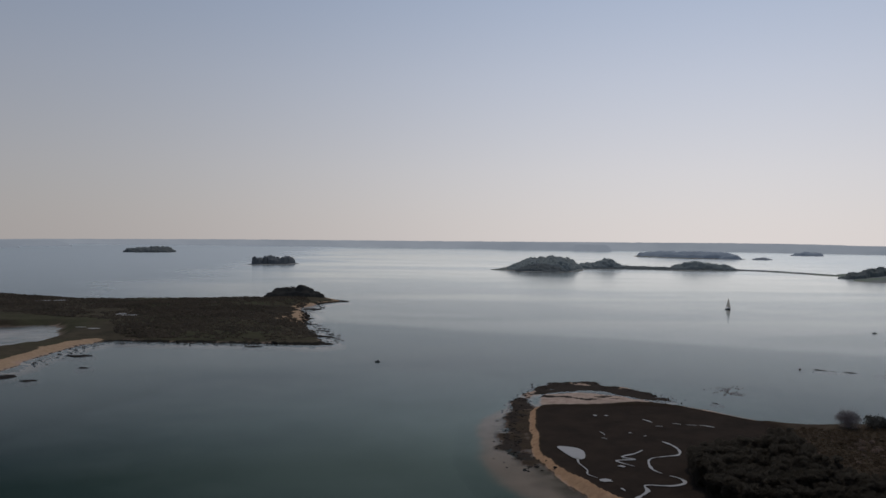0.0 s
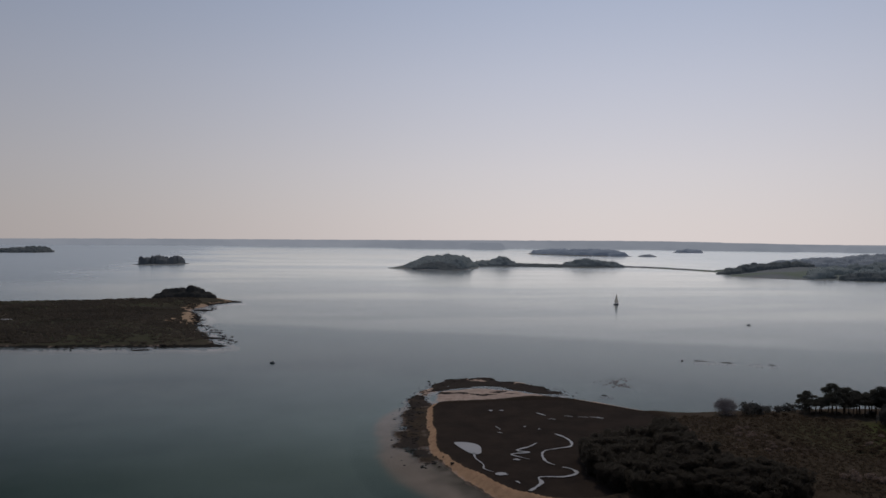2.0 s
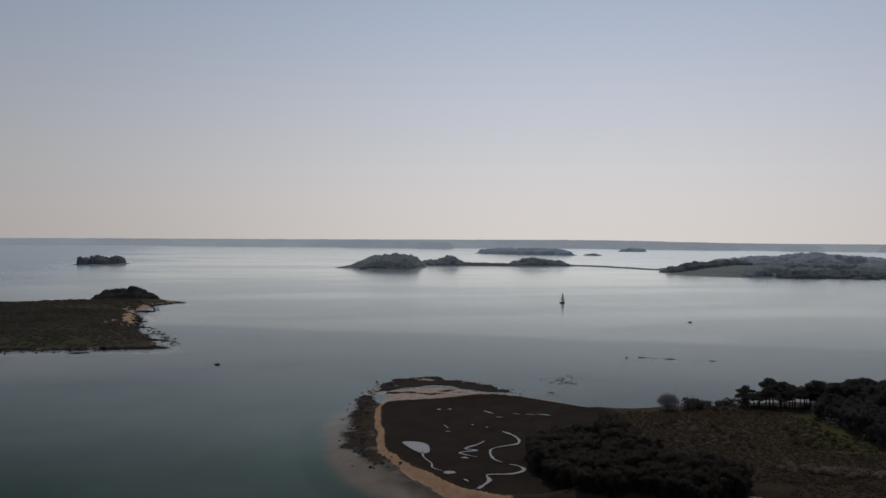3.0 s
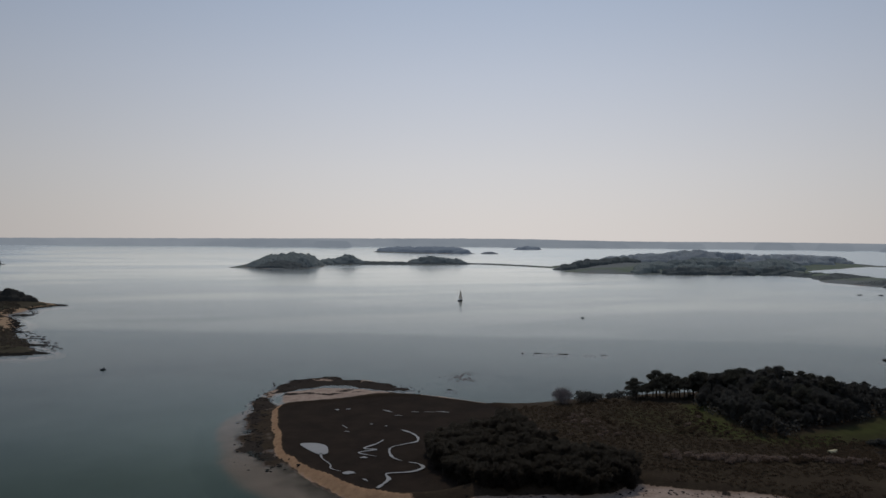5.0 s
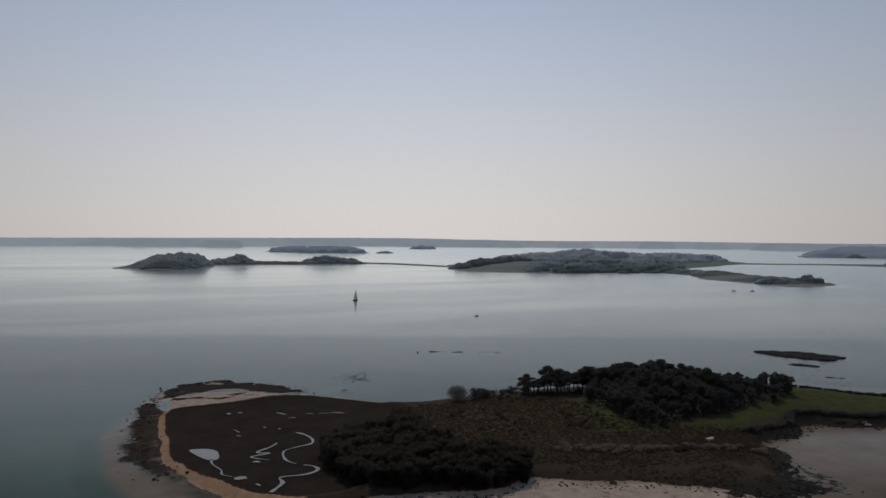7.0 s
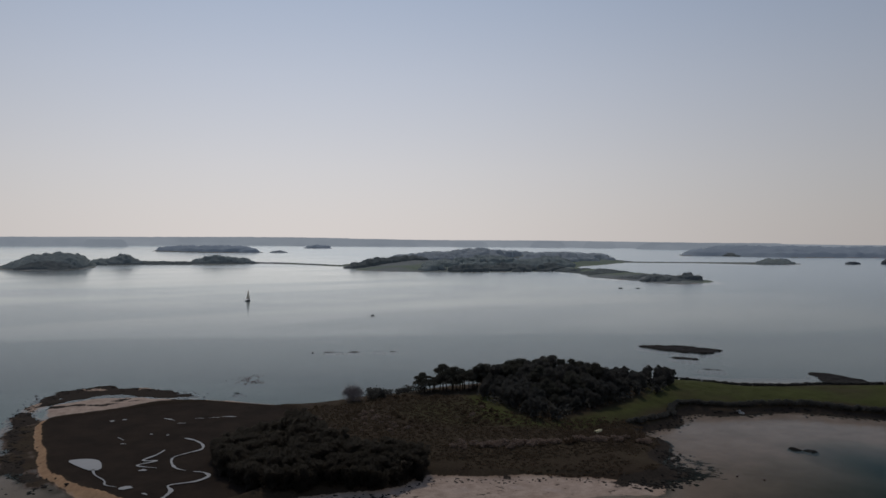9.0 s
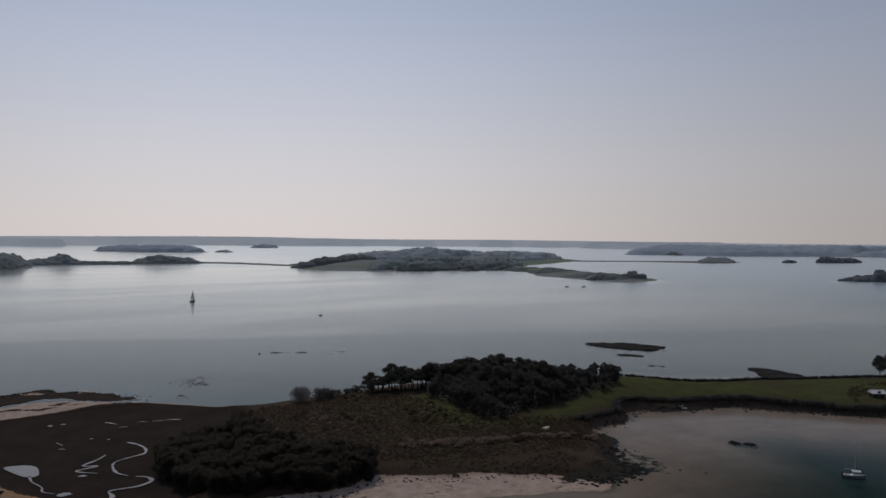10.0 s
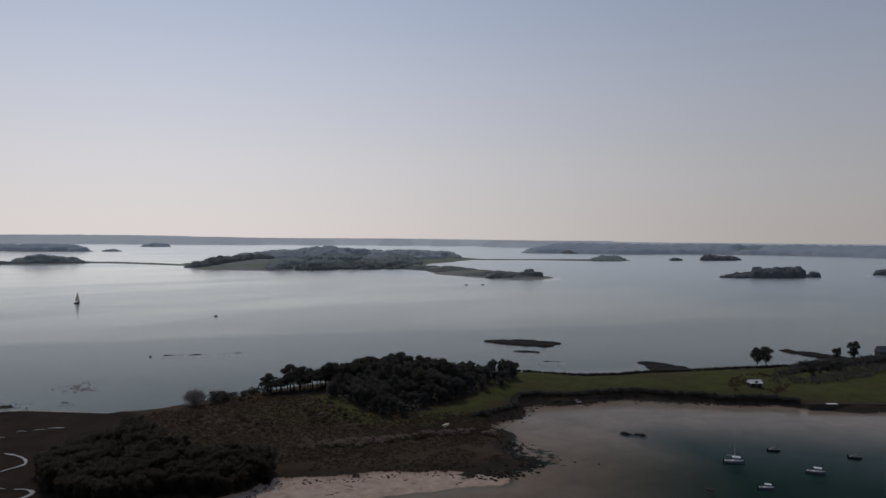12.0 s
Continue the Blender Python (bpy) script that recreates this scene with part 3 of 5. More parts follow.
# heath island with a sand spit and a lagoon
HEATH_LINE = curve_through([
    (-157, 277), (-160, 308), (-161, 338), (-152, 356), (-137, 358), (-114, 356), (-90, 357), (-72, 355), (-54, 354), (-59, 372), (-67, 400), (-76, 428), (-80, 445), (-82, 468), (-85, 494), (-93, 516),
    (-98, 540), (-92, 561), (-88, 584), (-78, 603), (-95, 637), (-104, 648), (-132, 648), (-152, 614), (-205, 600), (-254, 586), (-291, 603), (-349, 631), (-450, 652), (-540, 620), (-480, 480), (-360, 400), (-270, 300), (-190, 240), (-160, 240)], 8.0)
LAGOON_LINE = curve_through([(-290, 370), (-231, 407), (-215, 420), (-198, 410), (-180, 375), (-180, 345), (-187, 320), (-205, 290), (-250, 310)], 8.0)


def heath_ground(xy, sd):
    sd = sd + lumps(xy, 18, 21, 4) * 3.0
    lagoon = smooth_step(signed_distance(xy, LAGOON_LINE) + lumps(xy, 16, 22) * 4, -3, 3)
    back = smooth_step(xy[:, 1], 430, 560)
    high = 0.5 + 0.6 * smooth_step(sd, 0, 5) + (1.6 + 0.6 * back) * smooth_step(sd, 3, 30) + lumps(xy, 22, 23) * 0.9 * smooth_step(sd, 2, 14)
    z = np.where(sd > 0, high, np.maximum(sd * 0.16, -4.3))
    z = z * (1 - lagoon) + lagoon * (-0.12 + 0.16 * lumps(xy, 14, 24))
    spit = smooth_step(-np.abs(xy[:, 0] + 160) - 0.25 * (xy[:, 1] - 330), -16, -5) * smooth_step(-xy[:, 1], -362, -350)
    east = smooth_step(xy[:, 0], -112, -100) * smooth_step(xy[:, 1], 420, 450)
    sand = np.clip(smooth_step(sd, -3, 0) * (1 - smooth_step(sd, 5, 9)) * (spit + 1.5 * east * smooth_step(lumps(xy, 16, 27, 3), -0.2, 0.1) + 0.3), 0, 1)
    beach = smooth_step(-np.hypot((xy[:, 0] + 96) / 8, (xy[:, 1] - 550) / 24), -1.2, -0.8) + smooth_step(-np.hypot((xy[:, 0] + 89) / 8, (xy[:, 1] - 458) / 15), -1.2, -0.8)
    sand = np.maximum(sand, np.maximum(0.3 * lagoon, 0.9 * beach * (sd > -3)))
    weed = 0.75 * smooth_step(sd, -10, -1) * (1 - smooth_step(sd, 0.5, 4)) * (1 - 0.7 * spit * (sd > -1)) * (1 - 0.8 * np.clip(beach, 0, 1))
    return z, {"sand": sand, "weed": weed, "grass": 0.5 * smooth_step(lumps(xy, 45, 25), -0.1, 0.25), "marsh": 0.75 * smooth_step(lumps(xy, 55, 26), 0, 0.3), "bed": smooth_step(-z, 0.0, 0.2), "depth": smooth_step(-z, 0.2, 2.0)}


land("ground_heath_island", HEATH_LINE, 3.5, 30, heath_ground, HEATH, "low heath island with a curved sand spit")

# wooded islands across the channel
POINT_LINE = curve_through([(80, 1300), (112, 1268), (141, 1239), (200, 1260), (232, 1305), (256, 1408), (324, 1421), (419, 1388), (531, 1398), (574, 1331), (608, 1203), (640, 1210), (628, 1330), (590, 1430), (510, 1500), (420, 1490), (260, 1490), (150, 1430), (92, 1350)], 14.0)
MAIN_LINE = curve_through([(650, 1290), (603, 1150), (556, 1060), (572, 992), (635, 946), (695, 916), (786, 893), (812, 898), (790, 820), (735, 742), (708, 660), (698, 608), (694, 566), (735, 563), (780, 580), (815, 622), (850, 690), (880, 790), (960, 990), (1120, 1090), (1370, 1240), (1420, 1480), (1400, 1760), (1250, 1850), (1050, 1700), (850, 1500), (720, 1370)], 16.0)
SPIT_LINE = curve_through([(1180, 1260), (1275, 1150), (1390, 1070), (1420, 965), (1475, 925), (1580, 960), (1560, 1060), (1450, 1130), (1330, 1220), (1230, 1330)], 14.0)
POINT_RELIEF = plain_island(2.4, 9, 0.12, 31, 0.7, 0.6, ((190, 1345, 85, 8.0), (300, 1465, 50, 2.0)))
MAIN_RELIEF = plain_island(5.0, 13, 0.12, 32, 1.0, 1.2, ((890, 1190, 65, 13.0), (985, 1150, 45, 10.0), (1090, 1170, 130, 4.0), (740, 1190, 70, 4.0)))
SPIT_RELIEF = plain_island(0.9, 8, 0.12, 33, 0.5, 0.3)
land("ground_pine_point", POINT_LINE, 9, 40, POINT_RELIEF, HAZY_FAR_GROUND, "long low wooded point across the channel")
land("ground_wooded_island", MAIN_LINE, 12, 50, MAIN_RELIEF, HAZY_FAR_GROUND, "large wooded island with meadows and a low tongue")
land("ground_low_spit", SPIT_LINE, 9, 40, SPIT_RELIEF, HAZY_FAR_GROUND, "thin low grassy spit")


def oval(x0, y0, x1, y1, depth, seed, step=12.0):
    """An islet's outline: an uneven oval between two shore points, with the given depth away from the camera."""
    a, c = np.array((x0, y0), float), np.array((x1, y1), float)
    mid, half = (a + c) / 2, (c - a) / 2
    back = mid / np.linalg.norm(mid) * depth / 2
    r = np.random.default_rng(seed)
    return curve_through([mid + back + half * math.cos(t) * r.uniform(0.9, 1.05) + back * math.sin(t) * r.uniform(0.8, 1.1) for t in np.linspace(0, 2 * math.pi, 14, endpoint=False)], step)


ISLETS = {}
for key, line, top, step, shore in (
        ("tree_islet", oval(-350, 1372, -264, 1466, 90, 1), 2.0, 6, 6), ("far_islet", oval(-971, 2360, -838, 2471, 120, 2), 4.0, 10, 8),
        ("long_island", oval(640, 2680, 925, 2320, 260, 3, 20), 13.0, 14, 12), ("tail_islet", oval(957, 2417, 1012, 2394, 60, 11), 3.0, 8, 8), ("small_islet", oval(1610, 880, 1645, 860, 40, 4), 1.5, 5, 5),
        ("round_islet", oval(1676, 840, 1768, 782, 90, 5), 3.0, 8, 6), ("oak_islet", oval(926, 440, 1048, 354, 60, 6, 8), 2.5, 4, 6),
        ("edge_islet", oval(1182, 344, 1218, 268, 60, 7, 8), 2.5, 5, 6), ("back_islet", oval(2110, 1614, 2065, 1443, 110, 8), 6.0, 9, 8),
        ("flat_islet", oval(1500, 3385, 1635, 3330, 150, 9, 16), 5.0, 12, 10)):
    relief = plain_island(top, shore, 0.12, 40 + len(ISLETS), 0.3, 0.6)
    land("ground_" + key, line, step, 30, relief, HAZY_FAR_GROUND, "small low island far across the water")
    ISLETS[key] = (line, relief)

# the mainland on the east and the long far shore all round
EAST_LINE = curve_through([(2020, 1640), (2090, 1500), (2130, 1322), (2290, 1240), (2390, 1176), (2470, 1060), (2490, 944), (2450, 780), (2405, 653), (2400, 400), (2500, -400), (3400, -300), (3300, 900), (2900, 1700), (2400, 1850)], 40.0)
EAST_RELIEF = plain_island(16, 25, 0.12, 61, 0.5, 4.0)
land("ground_east_shore", EAST_LINE, 32, 60, EAST_RELIEF, HAZY_FAR_GROUND, "wooded mainland shore with meadows and houses")


# ---- trees and shrubs ----
def inner_mass(lobes, shrink=0.8, fine=2):
    """The dense inside of a crown: uneven low lumps under the leaf sprays."""
    ball = bmesh.new()
    bmesh.ops.create_icosphere(ball, subdivisions=fine, radius=1.0)
    base = np.array([v.co[:] for v in ball.verts])
    faces = np.array([[v.index for v in f.verts] for f in ball.faces])
    ball.free()
    r = np.random.default_rng(len(lobes))
    verts = [base * (1 + 0.12 * r.normal(size=(len(base), 1))) * np.array(lobe[3:]) * shrink + np.array(lobe[:3]) for lobe in lobes]
    return np.concatenate(verts), np.concatenate([faces + k * len(base) for k in range(len(lobes))])


def crown_mesh(rng, lobes, count, size, flat=0.0, shrink=0.8, slim=0.6):
    """Leaf sprays over a dense inside, in one mesh."""
    v, f = leaves(rng, lobes, count, size, flat, slim)
    v2, f2 = inner_mass(lobes, shrink)
    return raw_mesh("crown", np.concatenate([v, v2]), np.concatenate([f, f2 + len(v)]))


def thing(name, label, category):
    return tagged(new(name), label, category)


def pine_tree(seed, tall=10.0):
    """A shore pine: a bare leaning trunk, forked limbs, flat-topped clumps of needles."""
    rng = np.random.default_rng(seed)
    ob = thing("pine_tree", "dark maritime pine with a bare trunk and flat crown", "tree")
    bend = rng.uniform(-0.8, 0.8, 2)
    spine = [(bend[0] * (k / 5) ** 2, bend[1] * (k / 5) ** 2, tall * 0.8 * k / 5) for k in range(6)]
    bm = tube(bmesh.new(), spine, [0.26, 0.22, 0.19, 0.16, 0.12, 0.06], 7)
    lobes = []
    for k in range(9):
        a, h = k * 2.4 + rng.uniform(-0.4, 0.4), rng.uniform(0.6, 0.8)
        i = min(int(h / 0.8 * 5), 4)
        root = Vector(spine[i])
        reach = rng.uniform(1.2, 2.7)
        tip = root + Vector((math.cos(a) * reach, math.sin(a) * reach, rng.uniform(0.5, 1.6)))
        tube(bm, [root, root.lerp(tip, 0.5) + Vector((0, 0, -0.15)), tip], [0.09, 0.06, 0.02], 5)
        lobes.append((*tip, rng.uniform(0.9, 1.5), rng.uniform(0.9, 1.5), rng.uniform(0.7, 1.15)))
    lobes.append((spine[-1][0], spine[-1][1], tall * 0.9, 1.6, 1.6, 1.2))
    part("trunk", bm, BARK, ob)
    part("crown", crown_mesh(rng, lobes, 3200, 0.24, 0.1, 0.45, 0.4), PINE_LEAF, ob)
    return ob


def wood_tree(seed, name, label, leaf, tall=9.0, width=3.0, base=0.22, count=1100, size=0.36, lobe_count=13, trunk=0.22, shrink=0.48, flat=-0.6, slim=0.4, lump=(0.38, 0.6)):
    """A rounded tree of uneven lobes on a forked trunk."""
    rng = np.random.default_rng(seed)
    ob = thing(name, label, "tree")
    bm = tube(bmesh.new(), [(0, 0, -0.3), (0.1, 0, tall * 0.25), (0.05, 0.1, tall * 0.55)], [trunk, trunk * 0.8, trunk * 0.35], 7)
    lobes = [(0, 0, tall * 0.55, width * 0.6, width * 0.6, tall * 0.3)]
    for k in range(lobe_count):
        a, h = k * 2.4 + rng.uniform(-0.5, 0.5), rng.uniform(base, 0.9)
        swell = math.sin(math.pi * min(1, (h - base * 0.6) / (1.15 - base * 0.6))) ** 0.6
        r = width * swell * rng.uniform(0.45, 0.8)
        c = (math.cos(a) * r, math.sin(a) * r, tall * h)
        s = rng.uniform(*lump) * width
        lobes.append((*c, s, s, s * rng.uniform(0.6, 0.95)))
        if k % 2 == 0:
            tube(bm, [(0.05, 0, tall * rng.uniform(0.15, 0.4)), (c[0] * 0.5, c[1] * 0.5, c[2] * 0.75), c], [trunk * 0.4, trunk * 0.25, 0.02], 5)
    part("trunk", bm, BARK, ob)
    part("crown", crown_mesh(rng, lobes, count, size, flat, shrink, slim), leaf, ob)
    return ob


def shrub(seed, name, label, leaf, tall=1.6, width=1.4, count=260, size=0.2):
    rng = np.random.default_rng(seed)
    ob = thing(name, label, "shrub")
    lobes = [(rng.uniform(-0.6, 0.6) * width, rng.uniform(-0.6, 0.6) * width, tall * rng.uniform(0.2, 0.5), width * 0.55, width * 0.55, tall * 0.45) for k in range(6)]
    bm = bmesh.new()
    for x, y, z, *_ in lobes[:4]:
        tube(bm, [(0, 0, -0.2), (x * 0.5, y * 0.5, z * 0.6), (x, y, z)], [0.05, 0.035, 0.015], 5)
    part("stem", bm, BARK, ob)
    part("crown", raw_mesh("crown", *leaves(rng, lobes, count, size)), leaf, ob)
    return ob


def bare_bush(seed):
    """A round leafless bush of forked twigs."""
    rng = np.random.default_rng(seed)
    ob = thing("bare_bush", "round leafless grey bush on the shore bank", "shrub")
    bm = bmesh.new()
    for k in range(46):
        a, e = rng.uniform(0, 2 * math.pi), rng.uniform(0.25, 1.5)
        d = Vector((math.cos(a) * math.cos(e), math.sin(a) * math.cos(e), math.sin(e)))
        tip = d * rng.uniform(2.2, 2.9) + Vector((0, 0, 0.6))
        tube(bm, [(0, 0, 0), d * 1.2 + Vector((0, 0, 0.5)), tip], [0.06, 0.04, 0.012], 4)
        for j in range(4):
            side = tip + Vector(rng.normal(size=3)) * 0.6
            tube(bm, [d * 1.4 + Vector((0, 0, 0.5)), side], [0.03, 0.01], 3)
    part("stem", bm, TWIG, ob)
    lobes = [(0, 0, 1.3, 2.5, 2.5, 1.9)]
    part("crown", raw_mesh("crown", *leaves(rng, lobes, 3200, 0.14, 0.0, 0.3)), TWIG, ob, "haze of fine grey twigs")
    return ob


rng = np.random.default_rng(7)
PINES = Kind([pine_tree(s, t) for s, t in ((1, 9.0), (2, 10.0), (3, 8.2))])
LONE_PINES = Kind([wood_tree(s, "lone_pine", "dark spreading pine on a bare trunk beside the pasture hedge", PINE_LEAF, t, w, 0.36, 3600, 0.26, 20, 0.2, 0.3, -0.4, 0.4, (0.24, 0.38)) for s, t, w in ((61, 9.6, 3.3), (62, 9.2, 3.0))])
WOODS = Kind([wood_tree(s, "woodland_tree", "dark evergreen tree in a dense shore wood", WOOD_LEAF, t, w, 0.12, 6000, 0.24, 30, 0.22, 0.2, -1.0, 0.3, (0.24, 0.42)) for s, t, w in ((11, 8.0, 2.8), (12, 9.0, 3.2), (13, 7.2, 3.0))])
GROVES = Kind([wood_tree(s, "grove_tree", "very dark dense holm oak with branches to the ground", GROVE_LEAF, t, w, 0.06, 7000, 0.24, 30, 0.22, 0.2, -1.0, 0.3, (0.3, 0.5)) for s, t, w in ((21, 8.5, 3.2), (22, 8.0, 3.4), (23, 8.8, 3.2))])
SCRUBS = Kind([shrub(s, "heath_shrub", "brown heath shrub in rough ground", SCRUB_LEAF, t, w) for s, t, w in ((31, 1.3, 1.3), (32, 1.7, 1.5), (33, 1.0, 1.2))])
GORSES = Kind([shrub(s, "gorse_bush", "pale dry gorse bush on the bank", GORSE_LEAF, t, w) for s, t, w in ((41, 1.3, 1.3), (42, 1.6, 1.5))])
HEDGES = Kind([shrub(s, "hedge_shrub", "dark evergreen hedge shrub on the shore bank", WOOD_LEAF, t, w, 320, 0.24) for s, t, w in ((51, 2.2, 1.6), (52, 2.8, 1.8))])

# the pine row and the wood on the rise
for x, y in ((125, 195), (128, 193), (131, 192.5), (134, 190), (137, 189.5), (140, 187), (143, 187), (146, 184.5), (149, 184), (152, 182), (130, 189), (139, 184.5), (147, 180), (126.5, 191.5), (133, 187.5), (136, 186), (142, 184), (144, 182), (150, 180.5), (123.5, 192), (129.5, 191), (132.5, 190), (135.5, 188.5), (138.5, 187), (141.5, 185.5), (145.5, 183), (148, 182.5), (124.8, 193.6), (127, 194.4), (130.4, 193.4), (133.2, 191.6), (136.4, 190.6), (139, 189), (141, 188)):
    PINES.put(at(x + rng.uniform(-0.6, 0.6), y + rng.uniform(-0.6, 0.6), ground_z(x, y), rng.uniform(0, 6.28), rng.uniform(0.7, 0.95), rng.uniform(0.46, 0.8) * (1.0 + 0.012 * (x - 124)), rng.uniform(-0.08, 0.08)), rng, "pine row")
WOOD_LINE = curve_through([(136, 180), (150, 184), (165, 182), (178, 175), (189, 168), (194, 161), (189, 156), (178, 151), (168, 149), (156, 148.5), (150, 147), (140, 147), (132, 143), (127, 146), (127, 152), (129, 162), (131, 172)], 4.0)
for x, y in scatter(rng, WOOD_LINE, 2.9):
    (PINES if x < 160 and rng.random() < 0.15 else WOODS).put(at(x, y, ground_z(x, y), rng.uniform(0, 6.28), rng.uniform(0.7, 1.0) * (1.0 if 142 < x < 166 else 0.75 if x <= 142 else 0.62) * (0.8 if y < 152 else 1.0)), rng, "trees of the wood")
for x, y, tall in ((147, 186, 0.8), (150, 183, 0.95), (153, 185, 1.0), (156, 181, 1.0), (160, 183, 0.9), (163, 180, 1.0), (167, 180, 0.95), (171, 177, 0.85), (157, 176, 1.05), (151, 177, 0.9), (163, 172, 1.0), (176, 174, 0.75)):
    PINES.put(at(x, y, ground_z(x, y), rng.uniform(0, 6.28), rng.uniform(0.7, 0.9), tall, rng.uniform(-0.06, 0.06)), rng, "pines standing over the wood")
GROVE_LINE = curve_through([(51, 157), (51, 147), (54, 135.5), (64, 133.5), (69, 130), (73, 127.7), (78, 129), (83, 130), (86.5, 134), (83, 139.5), (77.5, 143), (74.5, 149), (74.5, 158), (76.5, 167), (75, 173), (69, 172), (63, 171), (57, 167.5), (52, 162)], 3.0)
for x, y in scatter(rng, GROVE_LINE, 1.8):
    GROVES.put(at(x, y, ground_z(x, y), rng.uniform(0, 6.28), rng.uniform(0.5, 0.66) * (1.0 if y > 146 else 0.9)), rng, "trees of the dark grove")
for k in range(14):
    x, y = 126 + 26 * k / 13 + rng.uniform(-1, 1), 193 - 11 * k / 13 + rng.uniform(-1.5, 1.5)
    HEDGES.put(at(x, y, ground_z(x, y) - 0.3, rng.uniform(0, 6.28), rng.uniform(0.3, 0.6)), rng, "bushes under the pines")
b1 = bare_bush(71)
b1.matrix_basis = at(102, 195, ground_z(102, 195), 0.4, 1.25)
for x, y, s in ((107.5, 194, 1.35), (109.5, 194.5, 1.45), (111.5, 195, 1.2), (114, 196, 0.8), (117, 196, 0.9), (119.5, 196.5, 0.9), (121.5, 196, 1.0), (123.5, 194, 1.1)):
    HEDGES.put(at(x, y, ground_z(x, y), rng.uniform(0, 6.28), s), rng, "shore bushes")

# gorse along the south bank, heath on the rough ground, hedges along the pasture
for a, c, count in (((97, 139), (113, 131), 26), ((113, 131), (139, 122), 40)):
    for t in np.linspace(0, 1, count):
        x, y = a[0] + (c[0] - a[0]) * t + rng.uniform(-1, 1), a[1] + (c[1] - a[1]) * t + rng.uniform(-1.6, 1.6)
        (GORSES if rng.random() < 0.85 else SCRUBS).put(at(x, y, ground_z(x, y) - 0.1, rng.uniform(0, 6.28), rng.uniform(0.45, 1.05)), rng, "gorse bank")
HEATH_PATCH = curve_through([(82, 190), (100, 192), (120, 190), (128, 170), (122, 154), (118, 140), (100, 141), (91, 139), (82, 150), (80, 162), (80, 176)], 4.0)
for x, y in [p for p in scatter(rng, HEATH_PATCH, 2.2) if lumps(np.array([p]), 11, 47, 3)[0] > 0.02]:
    (GORSES if rng.random() < (0.6 if x < 99 else 0.15) else SCRUBS).put(at(x, y, ground_z(x, y) - 0.15, rng.uniform(0, 6.28), rng.uniform(0.3, 0.75)), rng, "heath shrubs")


def low_scrub(name, label, line, height_at, gap, tall, leaf, clear=-0.5, patch=0):
    """Knee-high growth that nobody could count: one mesh of leaf clumps over the ground."""
    places = np.array(scatter(rng, line, gap))
    places = places[lumps(places, patch or gap * 6, 83, 3) > clear]
    z = height_at(places)
    lobes = [(x, y, h + 0.15 * tall, gap * rng.uniform(0.4, 0.8), gap * rng.uniform(0.4, 0.8), tall * rng.uniform(0.4, 1.0)) for (x, y), h in zip(places, z)]
    return tagged(part(name, raw_mesh(name, *leaves(rng, lobes, len(lobes) * 24, gap * 0.19)), leaf), label, "scrub", "", "stuff")


low_scrub("wood_undergrowth", "dense dark undergrowth of the shore wood", WOOD_LINE, lambda p: island_ground(p, signed_distance(p, COAST_LINE))[0], 2.2, 3.2, WOOD_LEAF)
low_scrub("grove_undergrowth", "dense dark undergrowth of the grove", GROVE_LINE, lambda p: island_ground(p, signed_distance(p, COAST_LINE))[0], 2.2, 2.6, GROVE_LEAF)
low_scrub("heath_scrub", "low brown heath and bramble", curve_through([(80, 192), (100, 192), (122, 190), (132, 176), (124, 160), (136, 142), (150, 139), (140, 126), (126, 118), (108, 124), (98, 131), (88, 136), (80, 148), (78, 162), (79, 178)], 4.0), lambda p: island_ground(p, signed_distance(p, COAST_LINE))[0], 1.1, 0.2, SCRUB_LEAF)
low_scrub("bank_scrub", "dense low dark bramble above the cove point", curve_through([(128, 140), (146, 138), (158, 137.5), (150, 133), (143, 125), (136, 121), (126, 130)], 3.0), lambda p: island_ground(p, signed_distance(p, COAST_LINE))[0], 1.5, 0.55, SCRUB_LEAF)
low_scrub("bank_scrub", "dense low brown bramble on the south bank", curve_through([(90, 137), (112, 130), (140, 126), (144, 122), (136, 116), (130, 109), (118, 108), (102, 122), (88, 132)], 3.0), lambda p: island_ground(p, signed_distance(p, COAST_LINE))[0], 1.0, 0.16, SCRUB_LEAF, -0.1, 8)
HEATH_SCRUB_LINE = curve_through([(-150, 366), (-110, 362), (-70, 362), (-62, 385), (-76, 430), (-92, 470), (-99, 520), (-98, 570), (-112, 602), (-160, 598), (-205, 592), (-254, 578), (-300, 598), (-430, 630), (-380, 540), (-260, 460), (-190, 430), (-165, 395)], 8.0)
for label, gap, tall, leaf, clear, patch in (
        ("low brown heath and bramble on the flat island", 3.2, 0.3, HEATH_LEAF, -0.3, 30),
        ("taller dark shrubs in clumps on the flat island", 3.0, 1.3, HEATH_LEAF, 0.12, 22)):
    low_scrub("heath_scrub", label, HEATH_SCRUB_LINE, lambda p: heath_ground(p, signed_distance(p, HEATH_LINE))[0], gap, tall, leaf, clear, patch)


low_scrub("thicket_scrub", "dense dark bramble thicket behind the pasture", curve_through([(268, 106), (280, 108), (300, 101), (322, 92), (322, 86), (296, 81), (272, 84), (256, 92), (250, 99)], 3.0), lambda p: island_ground(p, signed_distance(p, COAST_LINE))[0], 1.6, 1.5, WOOD_LEAF, -0.35, 12)
low_scrub("yard_scrub", "rough brown growth round the shed's yard", curve_through([(256, 112), (264, 106), (246, 93), (232, 94), (226, 100), (238, 109)], 3.0), lambda p: island_ground(p, signed_distance(p, COAST_LINE))[0], 1.3, 0.5, SCRUB_LEAF, -0.15, 9)


